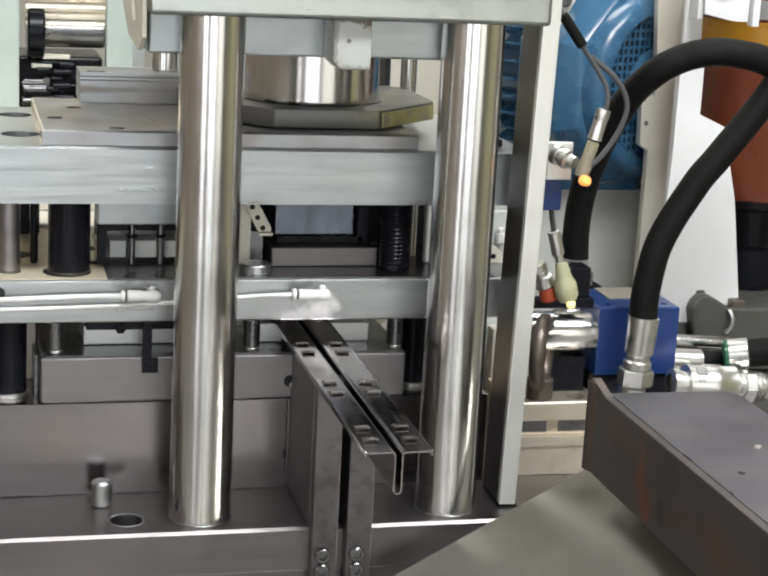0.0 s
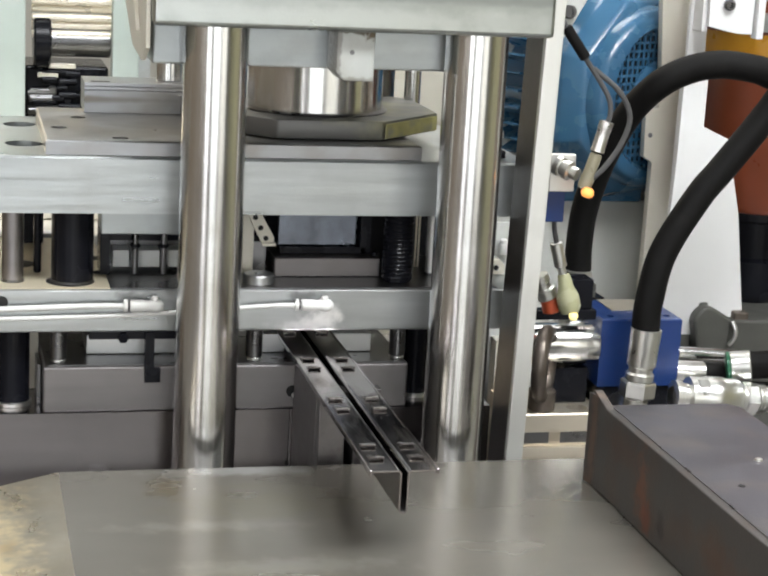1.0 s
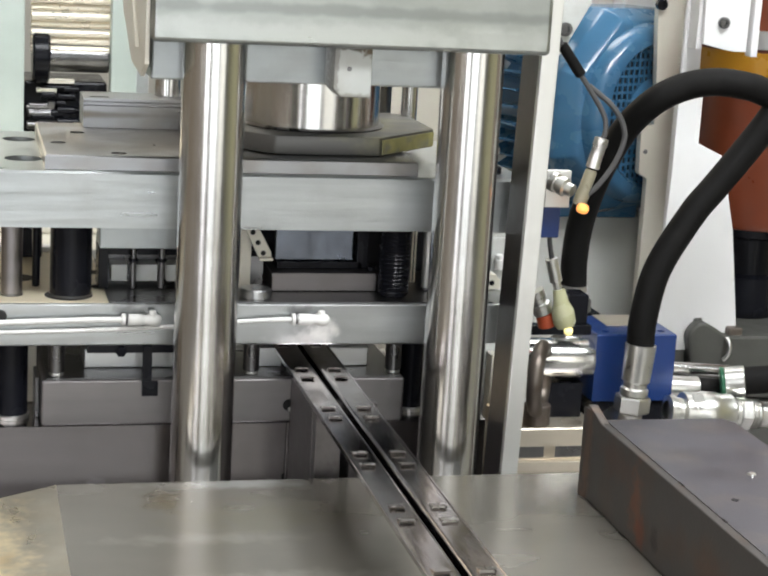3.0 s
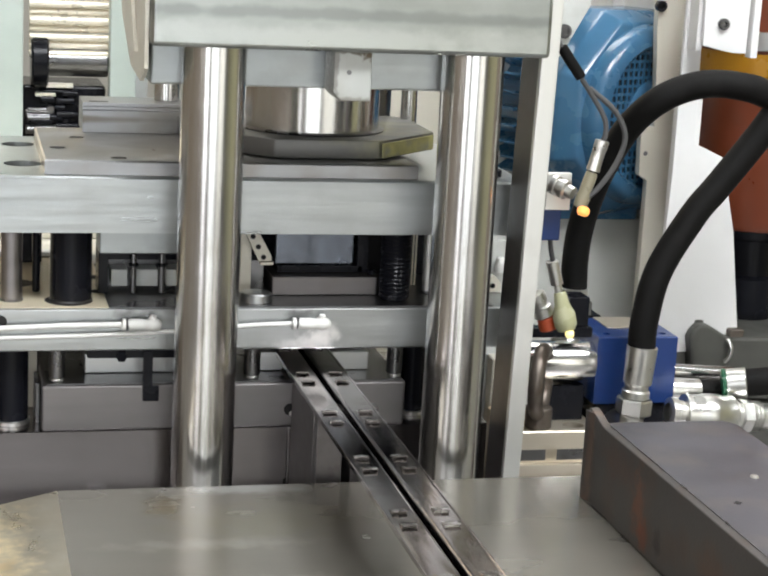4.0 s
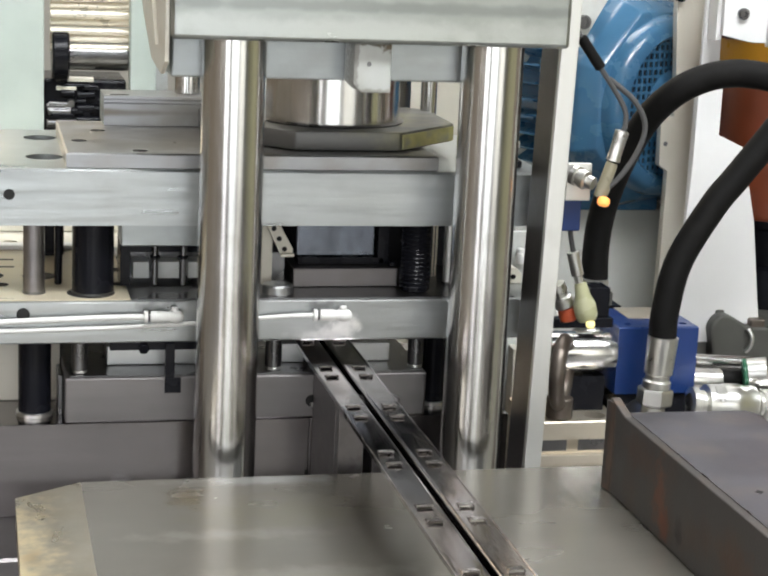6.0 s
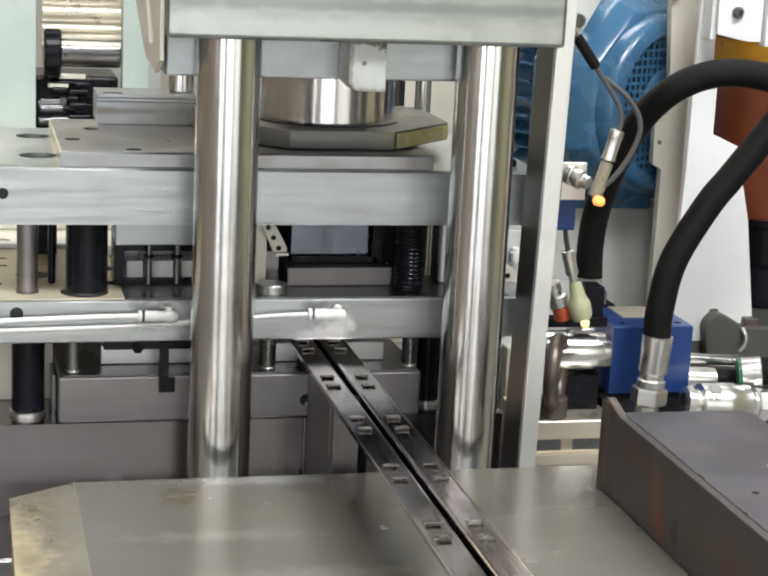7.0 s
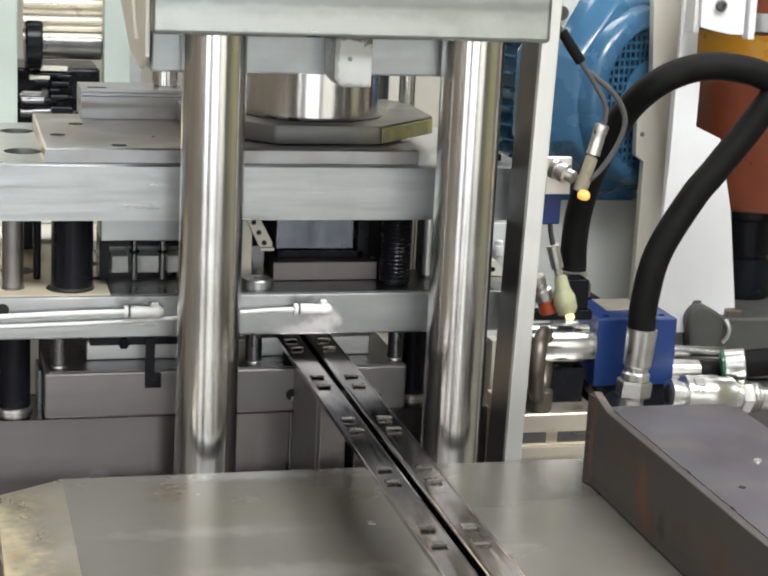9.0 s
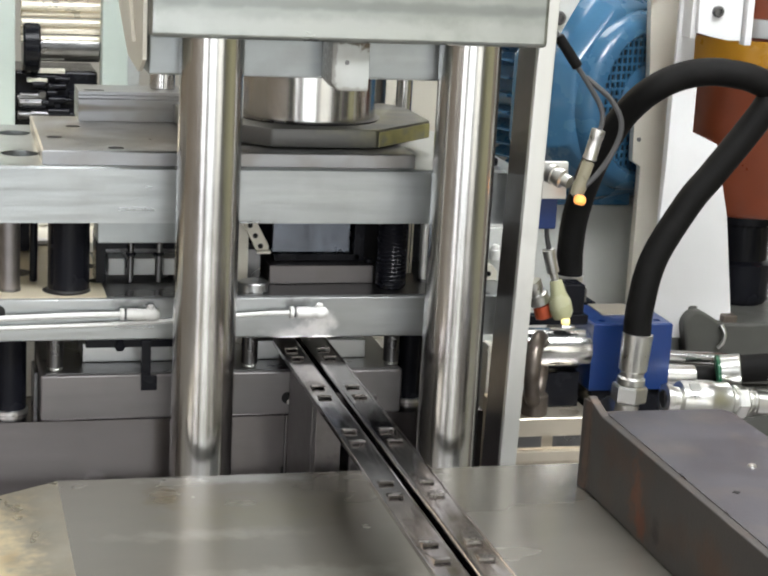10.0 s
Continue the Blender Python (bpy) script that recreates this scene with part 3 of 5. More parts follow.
def pneumatic_fitting(x, z, path, tone):
    t = thing("push_in_fitting", (x, 0.1, z), "white push-in elbow fitting with nylon air tube", "pneumatic fitting", "air fittings")
    m = aim((x - 0.006, 0.088, z), (1, 0, -0.02))
    smooth(part("body", lathe([(0, 0), (0.0078, 0), (0.0082, 0.001), (0.0082, 0.018), (0.0075, 0.0195), (0.0075, 0.027), (0.0088, 0.029), (0.0092, 0.036), (0.0075, 0.042), (0.004, 0.045), (0, 0.0455)], m, 20), POLY, t))
    smooth(part("release_ring", lathe([(0.0045, -0.009), (0.0082, -0.009), (0.0085, -0.008), (0.0085, -0.004), (0.0052, -0.0035), (0.0052, -0.0002)], m, 20), POLY, t))
    smooth(part("gap_ring", lathe([(0.0052, -0.0034), (0.0066, -0.003), (0.0066, -0.0012), (0.0052, -0.0008)], m, 20), CABLE_GREY, t))
    smooth(part("stem", rod((x + 0.027, 0.0885, z), (x + 0.027, 0.1, z), 0.0082, 20), ZINC, t))
    smooth(part("top_ear", rod((x + 0.027, 0.088, z + 0.004), (x + 0.027, 0.088, z + 0.013), 0.005, 16), POLY, t))
    smooth(part("air_tube", tube(path, tone, 12, 8), POLY, t, "milky white nylon air tube"))


def bolster():
    t = thing("lower_bolster", (0.0, 0.3, 0), "wide grey ground steel bolster block on the bed", "bolster")
    part("left_block", box(-0.62, 0.1347, 0.0985, 0.5, 0.0005, 0.1322, 0.0008), BOLSTER_STEEL, t)
    part("right_block", box(0.1355, 0.43, 0.0985, 0.5, 0.0005, 0.1322, 0.0008), BOLSTER_STEEL, t)
    part("keyway", box(0.131, 0.1344, 0.0975, 0.0984, 0.045, 0.056, 0), VOID, t)
    d = thing("die_shoe", (0.05, 0.28, 0.132), "ground steel die shoe on the bolster", "die shoe")
    part("block", box(-0.207, 0.304, 0.1, 0.45, 0.1328, 0.197, 0.003), BLOCK_STEEL, d)
    part("top_face", box(-0.2, 0.298, 0.106, 0.44, 0.1971, 0.1982, 0), OILED_STEEL, d, "oily dark top face")
    part("bore", lathe([(0.0085, 0), (0.0085, 0.0005), (0, 0.0005)], aim((0.137, 0.1, 0.158), (0, -1, 0)), 24), VOID, d)
    smooth(part("bore_screw", rod((0.14, 0.101, 0.152), (0.14, 0.098, 0.152), 0.004, 12), ZINC, d))
    # matrix blocks and screws on the shoe
    for a, b in ((-0.146, -0.02), (0.092, 0.135), (0.2, 0.262)):
        k = thing("die_insert", (a, 0.18, 0.198), "pale ground steel die insert on the shoe", "die insert", "die inserts")
        part("block", box(a, b, 0.158, 0.23, 0.1983, 0.226, 0.0015), GROUND_STEEL, k)
    for x, y in ((-0.186, 0.125), (0.085, 0.125), (0.292, 0.125)):
        s = thing("stripper_bolt", (x, y, 0.198), "short steel stripper bolt between the plates", "bolt", "stripper bolts")
        smooth(part("sleeve", rod((x, y, 0.203), (x, y, 0.2455), 0.0115, 24), OILED_STEEL, s))
        smooth(part("washer", rod((x, y, 0.1983), (x, y, 0.203), 0.0105, 24), ZINC, s))
    f = thing("black_bracket", (-0.06, 0.11, 0.2), "black steel angle bracket hooked under the lower die plate", "bracket")
    part("bar", box(-0.146, 0.0, 0.107, 0.124, 0.2335, 0.2455, 0.001), BLACK_OXIDE, f)
    part("leg", box(-0.071, -0.058, 0.0945, 0.1065, 0.184, 0.2455, 0.001), BLACK_OXIDE, f)
    part("foot", box(-0.071, -0.049, 0.094, 0.0995, 0.175, 0.1965, 0.001), BLACK_OXIDE, f)
    hex_nut((-0.1, 0.107, 0.238), (0, -1, -0.3), 0.008, 0.007, f, "nut", BLACK_OXIDE)


def guide_post(x, y, z0, z1, r, material, label):
    t = thing("die_post", (x, y, z0), label, "die post", "die set posts")
    smooth(part("shaft", rod((x, y, z0), (x, y, z1), r, 36), material, t))
    smooth(part("base_ring", lathe([(r, 0), (r + 0.003, 0), (r + 0.003, 0.005), (r, 0.006)] if z0 < 0.2 else [(r, 0), (r + 0.0012, 0), (r + 0.0012, 0.0025), (r, 0.003)], Matrix.Translation((x, y, z0)), 36), ZINC if material is BLACK_OXIDE and z0 < 0.2 else OILED_STEEL, t))


def die_space():
    z = 0.3065
    guide_post(-0.247, 0.15, z, 0.4095, 0.0145, BLOCK_STEEL, "slim ground steel die post")
    guide_post(-0.167, 0.152, z, 0.4095, 0.0285, BLACK_OXIDE, "thick black oxide die post")
    guide_post(-0.246, 0.15, 0.1325, 0.2455, 0.0225, BLACK_OXIDE, "thick black oxide die post with bright ring")
    guide_post(0.33, 0.16, 0.1325, 0.2455, 0.018, BLACK_OXIDE, "thick black oxide die post")
    guide_post(0.353, 0.19, z, 0.4095, 0.0085, POST_STEEL, "slim pale steel die post")
    q = thing("rear_guide_block", (-0.2, 0.44, z), "white guide block with a black clamp behind the posts", "guide block")
    part("block", box(-0.36, -0.119, 0.43, 0.455, 0.3064, 0.314, 0.002), WHITE_PAINT, q)
    part("dark_clamp", box(-0.232, -0.195, 0.39, 0.4295, 0.3064, 0.4095, 0.002), BLACK_OXIDE, q, "black clamp bar")
    part("dark_clamp", box(-0.152, -0.12, 0.39, 0.4295, 0.3064, 0.4095, 0.002), BLACK_OXIDE, q, "black clamp bar")
    smooth(part("side_rod", rod((-0.212, 0.2, z), (-0.212, 0.2, 0.4095), 0.0055, 16), BLACK_OXIDE, q))
    k = thing("rear_spacer", (-0.25, 0.3, 0.1325), "cream painted spacer block on the bolster", "spacer block")
    part("block", box(-0.34, -0.2085, 0.215, 0.35, 0.1325, 0.2455, 0.002), CREAM_PAINT, k)
    part("dark_clip", box(-0.214, -0.2082, 0.14, 0.2, 0.1325, 0.19, 0.001), OILED_STEEL, k)
    # Black sheet added to keep the gap dark and hide the bright background.
    part("dark_backdrop", box(0.055, 0.4, 0.312, 0.322, z, 0.4095, 0.001), BLACK_OXIDE, thing("die_backdrop", (0.23, 0.317, z), "added black backdrop that darkens the gap behind the punch holder", "backing plate"))
    # spring over a black post
    s = thing("die_spring", (0.292, 0.15, z), "black die spring around a steel guide pin", "spring")
    smooth(part("pin", rod((0.292, 0.15, z), (0.292, 0.15, 0.4095), 0.02, 32), BLACK_OXIDE, s))
    turns = [(0.292 + 0.0205 * math.cos(a * 0.5236), 0.15 + 0.0205 * math.sin(a * 0.5236), z + 0.003 + a * 0.0005) for a in range(196)]
    smooth(part("coil", tube(turns, 0.0024, 8, 1), BLACK_OXIDE, s, "oiled dark spring coil"))
    # punch holder
    p = thing("punch_holder", (0.19, 0.25, z), "steel punch holder with pale bluish upper block", "punch holder")
    part("base_block", box(0.118, 0.272, 0.172, 0.3, z, 0.3335, 0.0015), BED_STEEL, p)
    part("dark_shim", box(0.13, 0.256, 0.2, 0.3, 0.334, 0.3435, 0.0005), BLACK_OXIDE, p)
    part("upper_block", box(0.128, 0.244, 0.21, 0.3, 0.344, 0.4095, 0.0015), mat("blued_steel", (0.2, 0.225, 0.275), 0.22, 1, 0.15, (30, 30, 12), 300, 0.01, (0.13, 0.14, 0.17), 0.5, 12, wave=0.3), p, "smooth bluish steel upper block")
    part("side_stop", box(0.248, 0.264, 0.2, 0.26, 0.334, 0.4095, 0.001), BLACK_OXIDE, p)
    socket_screw((0.268, 0.19, 0.334), (0, 0, 1), 0.006, 0.006, p)
    # round locating ring
    g = thing("locating_ring", (0.09, 0.132, z), "round steel locating ring with screw hole", "ring")
    smooth(part("ring", lathe([(0.0, 0.008), (0.006, 0.008), (0.006, 0.0125), (0.02, 0.0125), (0.022, 0.0105), (0.022, 0), (0, 0)], Matrix.Translation((0.09, 0.14, z)), 32), GROUND_STEEL, g))
    # cream stop bracket hanging beside the left column
    b = thing("stop_bracket", (0.09, 0.2, z), "cream steel stop bracket with drilled sloping arm", "bracket")
    part("upright", box(0.074, 0.09, 0.19, 0.24, z, 0.405, 0.001), CREAM_PAINT, b)
    part("dark_web", box(0.0905, 0.11, 0.2, 0.24, z, 0.352, 0.001), OILED_STEEL, b)
    part("arm", prism([(0.076, 0.4), (0.096, 0.4), (0.117, 0.362), (0.117, 0.352), (0.1, 0.352)], 0.178, 0.1895, "y", 0.001), CREAM_PAINT, b)
    for x, zz in ((0.105, 0.361), (0.097, 0.376), (0.089, 0.391)):
        part("arm_hole", lathe([(0.0038, 0), (0.0038, 0.0004), (0, 0.0004)], aim((x, 0.178, zz), (0, -1, 0)), 16), VOID, b)
    part("arm_lip", box(0.099, 0.118, 0.168, 0.178, 0.3515, 0.3555, 0.0005), CREAM_PAINT, b)
    # strip guide frame with small pale blocks and pins
    f = thing("strip_guide", (-0.06, 0.22, z), "dark strip guide frame with pale blocks and pins", "strip guide")
    part("frame_side", box(-0.127, -0.113, 0.185, 0.235, z, 0.375, 0.001), BLACK_OXIDE, f)
    part("frame_top", box(-0.1125, 0.05, 0.2, 0.235, 0.352, 0.3775, 0.001), BLACK_OXIDE, f)
    part("backing", box(-0.1125, 0.05, 0.236, 0.24, z, 0.3515, 0), OILED_STEEL, f)
    for a, c in ((-0.108, -0.085), (-0.073, -0.042), (-0.03, 0.01)):
        part("pale_block", box(a, c, 0.2, 0.2355, 0.314, 0.338, 0.001), LIGHT_PAINT, f)
    for x in (-0.078, -0.038):
        smooth(part("pin", rod((x, 0.188, z), (x, 0.188, 0.3775), 0.0045, 16), OILED_STEEL, f))
        smooth(part("pin_collar", rod((x, 0.188, 0.345), (x, 0.188, 0.35), 0.0075, 16), BLACK_OXIDE, f))


def flat_post():
    t = thing("flat_bar_post", (0.443, 0.04, 0), "upright pale flat steel bar beside the press", "post")
    part("front_bar", box(0.4355, 0.4595, 0.0, 0.012, 0.004, 0.9, 0.0015), POST_STEEL, t, "pale flat bar")
    part("rear_bar", box(0.4365, 0.4585, 0.0122, 0.085, 0.004, 0.9, 0.0015), BED_STEEL, t, "dark steel rear bar")
    part("foot", box(0.437, 0.462, 0.004, 0.08, 0.0006, 0.0038, 0.0005), BLACK_OXIDE, t)
    t.location = (0.428, 0.028, 0.0)
    t.rotation_euler = (0, radians(1.25), 0)
    # bracket, small cylinder and bolt seen between column and post
    g = thing("air_cylinder", (0.43, 0.2, 0.5), "slim aluminium air cylinder beside the column", "air cylinder")
    smooth(part("barrel", rod((0.408, 0.16, 0.4866), (0.408, 0.16, 0.58), 0.01, 24), POST_STEEL, g))
    smooth(part("head", rod((0.408, 0.16, 0.58), (0.408, 0.16, 0.592), 0.012, 24), BLACK_OXIDE, g))
    smooth(part("port_elbow", rod((0.42, 0.15, 0.52), (0.436, 0.15, 0.52), 0.008, 18), ZINC, g))
    part("clamp_foot", box(0.39, 0.44, 0.14, 0.2, 0.4867, 0.498, 0.002), BLACK_OXIDE, g)


def side_details():
    """Small things seen in the gaps beside the second column."""
    a = thing("spacer_strip", (0.35, 0.2, 0.1325), "pale flat steel spacer strip with a black knob", "spacer")
    part("strip", box(0.345, 0.357, 0.2, 0.21, 0.1325, 0.2455, 0.001), POST_STEEL, a)
    smooth(part("knob", lathe([(0, 0), (0.0055, 0), (0.0055, 0.004), (0.009, 0.005), (0.0095, 0.009), (0.008, 0.013), (0, 0.0135)], aim((0.35, 0.2, 0.163), (0, -1, 0)), 20), BLACK_OXIDE, a, "round black knob"))
    b = thing("side_bracket", (0.51, 0.33, 0.0), "pale painted upright bracket with a cream cheek", "bracket")
    part("upright", box(0.485, 0.525, 0.3, 0.308, 0.0005, 0.362, 0.0015), LIGHT_PAINT, b)
    part("cheek", prism([(0.488, 0.0005), (0.535, 0.0005), (0.535, 0.12), (0.522, 0.165), (0.5, 0.182), (0.488, 0.182)], 0.27, 0.2995, "y", 0.002), CREAM_PAINT, b, "cream painted cheek plate")
    c = thing("push_in_fitting", (0.484, 0.295, 0.326), "white push-in elbow fitting on a pale bracket", "pneumatic fitting", "air fittings")
    smooth(part("body", lathe([(0, 0), (0.0068, 0), (0.0072, 0.001), (0.0072, 0.015), (0.0062, 0.016), (0.0062, 0.022), (0.004, 0.024), (0, 0.024)], aim((0.496, 0.292, 0.314), (0, 0, 1)), 20), POLY, c))
    smooth(part("stem", rod((0.496, 0.292, 0.326), (0.496, 0.2998, 0.326), 0.006, 18), ZINC, c))
    d = thing("stop_block", (0.455, 0.2, 0.3055), "small cream stop block on the lower die plate", "stop block")
    part("block", prism([(0.444, 0.3055), (0.467, 0.3055), (0.467, 0.319), (0.459, 0.3285), (0.444, 0.3285)], 0.19, 0.215, "y", 0.001), CREAM_PAINT, d)
    smooth(part("screw", rod((0.453, 0.19, 0.316), (0.453, 0.187, 0.316), 0.004, 14), BLACK_OXIDE, d))
    for x in (0.336, 0.3405, 0.345):
        e = thing("bright_rod", (x, 0.235, 0.3065), "thin bright steel rod beside the die spring", "rod", "thin die rods")
        smooth(part("shaft", rod((x, 0.235, 0.3065), (x, 0.235, 0.4095), 0.0016, 12), BRIGHT_BAR, e))


def strip_support():
    t = thing("profile_support", (0.17, 0.0, 0), "forked steel support bracket under the profile", "support bracket")
    part("side_cheek", box(0.139, 0.156, -0.0565, 0.098, 0.0005, 0.2135, 0.0015), BLOCK_STEEL, t)
    part("side_cheek", box(0.187, 0.204, -0.0565, 0.098, 0.0005, 0.2135, 0.0015), BLOCK_STEEL, t)
    for a, b in ((0.1395, 0.1745), (0.1865, 0.2215)):
        bar = part("front_bar", box(a, b, -0.0785, -0.057, -0.075, 0.2135, 0.0015), SUPPORT_STEEL, t)
        for z in (-0.031, -0.053):
            socket_screw(((a + b) / 2 - 0.003, -0.0785, z), (0, -1, 0), 0.0105, 0.008, bar, "socket_screw", OILED_STEEL)


press_bed()
guide_column(0.0)
guide_column(0.3445)
crown()
upper_plate()
top_pad()
ram()
lower_plate()
pneumatic_fitting(-0.087, 0.286, [(-0.62, 0.092, 0.272), (-0.4, 0.09, 0.276), (-0.25, 0.089, 0.282), (-0.15, 0.088, 0.2855), (-0.088, 0.088, 0.286)], 0.004)
pneumatic_fitting(0.148, 0.286, [(-0.62, 0.094, 0.263), (-0.3, 0.0935, 0.2665), (-0.1, 0.0935, 0.2715), (0.02, 0.091, 0.279), (0.1, 0.088, 0.285), (0.147, 0.088, 0.286)], 0.0033)
bolster()
die_space()
flat_post()
side_details()
strip_support()

# ---- profile, tilting table and steel box in front ----
PITCH, PAIR = 0.182, 0.0435
PROFILE_Z, TIP = 0.2266, -0.405


def steel_profile():
    t = thing("steel_profile", (0.164, TIP, PROFILE_Z), "slotted oily steel profile with a folded central groove", "steel profile")
    back, thick = 2.05, 0.0018
    xl, xr, ul, ur, deep = 0.1245, 0.2035, 0.1562, 0.1718, 0.05

    def flange(a, b, name):
        bm = bmesh.new()
        z0, z1 = PROFILE_Z - thick, PROFILE_Z
        lips = bmesh.new()
        w0, w1 = (a + 0.0075, a + 0.0248) if a < 0.16 else (b - 0.0248, b - 0.0075)
        cuts = []
        k = 0
        while TIP + 0.032 + k * PITCH + PAIR < back - 0.03:
            for d in (0, PAIR):
                y = TIP + 0.0325 + k * PITCH + d
                cuts.append((y + 0.005, y + 0.017))
            k += 1
        ys = [TIP] + [v for c in cuts for v in c] + [back]
        xs = [a, w0, w1, b]
        solid = {}
        for j in range(len(ys) - 1):
            for i in range(3):
                solid[i, j] = not (i == 1 and j % 2 == 1)
        for (i, j), full in solid.items():
            x0, x1, y0, y1 = xs[i], xs[i + 1], ys[j], ys[j + 1]
            if full:
                for z in (z0, z1):
                    bm.faces.new([bm.verts.new(p) for p in ((x0, y0, z), (x1, y0, z), (x1, y1, z), (x0, y1, z))])
                for di, dj, p, q in ((-1, 0, (x0, y0), (x0, y1)), (1, 0, (x1, y0), (x1, y1)), (0, -1, (x0, y0), (x1, y0)), (0, 1, (x0, y1), (x1, y1))):
                    if not solid.get((i + di, j + dj), False):
                        bm.faces.new([bm.verts.new(v) for v in ((*p, z0), (*q, z0), (*q, z1), (*p, z1))])
        bmesh.ops.remove_doubles(bm, verts=bm.verts, dist=1e-6)
        edge = a + 0.0008 if a < 0.16 else b - 0.0008
        box(edge - 0.0012, edge + 0.0012, TIP, back, PROFILE_Z - 0.006, PROFILE_Z + 0.0012, 0.0005, bm, 1)
        f = part(name, bm, PROFILE_STEEL, t)
        for y0, y1 in cuts:
            ym, z = y0 - 0.001, PROFILE_Z
            hood = prism([(ym, z + 0.0028), (ym, z + 0.0037), (ym + 0.0165, z + 0.0003), (ym + 0.0165, z - 0.001), (ym + 0.015, z - 0.001)], w0, w1, "x")
            for x0, x1 in ((w0, w0 + 0.0006), (w1 - 0.0006, w1)):
                prism([(ym + 0.003, z), (ym + 0.003, z + 0.0018), (ym + 0.014, z)], x0, x1, "x", 0, hood)
            part("louvre", hood, LIP_STEEL, f)

    flange(xl, ul, "flange")
    flange(ur, xr, "flange")
    # folded groove: a narrow U with rounded bends into the flanges
    cx, half, bend, mid = (ul + ur) / 2, 0.0043, 0.0035, PROFILE_Z - thick / 2
    line = []
    for i in range(6):
        a = math.pi / 2 - math.pi / 2 * i / 5
        line.append(((cx - half - bend + bend * math.cos(a), mid - bend + bend * math.sin(a)), (math.cos(a), math.sin(a))))
    for i in range(9):
        a = math.pi + math.pi * i / 8
        line.append(((cx + half * math.cos(a), PROFILE_Z - deep + half + half * math.sin(a)), (-math.cos(a), -math.sin(a))))
    for i in range(6):
        a = math.pi - math.pi / 2 * i / 5
        line.append(((cx + half + bend + bend * math.cos(a), mid - bend + bend * math.sin(a)), (math.cos(a), math.sin(a))))
    outer = [(p[0] - n[0] * thick / 2, p[1] - n[1] * thick / 2) for p, n in line]
    inner = [(p[0] + n[0] * thick / 2, p[1] + n[1] * thick / 2) for p, n in line]
    bm = bmesh.new()
    rows = []
    for y in (TIP - 0.001, back):
        rows.append(([bm.verts.new((u, y, v)) for u, v in outer], [bm.verts.new((u, y, v)) for u, v in inner]))
    n = len(outer)
    for i in range(n - 1):
        bm.faces.new((rows[0][0][i], rows[0][0][i + 1], rows[1][0][i + 1], rows[1][0][i]))
        bm.faces.new((rows[0][1][i], rows[0][1][i + 1], rows[1][1][i + 1], rows[1][1][i]))
        for e in (0, 1):
            bm.faces.new((rows[e][0][i], rows[e][0][i + 1], rows[e][1][i + 1], rows[e][1][i]))
    for i in (0, n - 1):
        bm.faces.new((rows[0][0][i], rows[1][0][i], rows[1][1][i], rows[0][1][i]))
    smooth(part("folded_groove", bm, PROFILE_STEEL, t))
    return t


HINGE = (0.57, -0.6, 0.118)


def tilting_table():
    t = thing("tilting_table", HINGE, "tilting galvanised sheet steel run-out table with clipped corner", "run-out table")
    top = [(-0.197, -1.25), (0.572, -1.25), (0.572, -0.1), (-0.197, -0.1)]
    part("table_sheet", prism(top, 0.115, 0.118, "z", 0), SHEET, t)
    wing = bmesh.new()
    up = [wing.verts.new(p) for p in ((-0.197, -1.25, 0.118), (-0.197, -0.1, 0.118), (-0.279, -0.139, 0.1135), (-0.279, -1.25, 0.1135))]
    low = [wing.verts.new(v.co - Vector((0, 0, 0.003))) for v in up]
    wing.faces.new(up)
    wing.faces.new(low[::-1])
    for i in range(4):
        wing.faces.new((up[i], up[(i + 1) % 4], low[(i + 1) % 4], low[i]))
    part("bent_wing", wing, WORN_SHEET, t, "worn bent sheet wing with painted warm glow and clipped corner")
    part("left_lip", box(-0.279, -0.2765, -1.25, -0.142, 0.08, 0.11, 0.0005), WORN_SHEET, t)
    part("rear_lip", box(-0.195, 0.48, -0.1025, -0.1, 0.095, 0.1148, 0.0005), SHEET, t)
    part("rib", box(-0.2, 0.55, -0.62, -0.58, 0.08, 0.1148, 0.002), GREY_PAINT, t)
    smooth(part("hinge_tube", rod((0.57, -1.2, 0.1), (0.57, -0.14, 0.1), 0.0145, 20), OILED_STEEL, t))
    return t


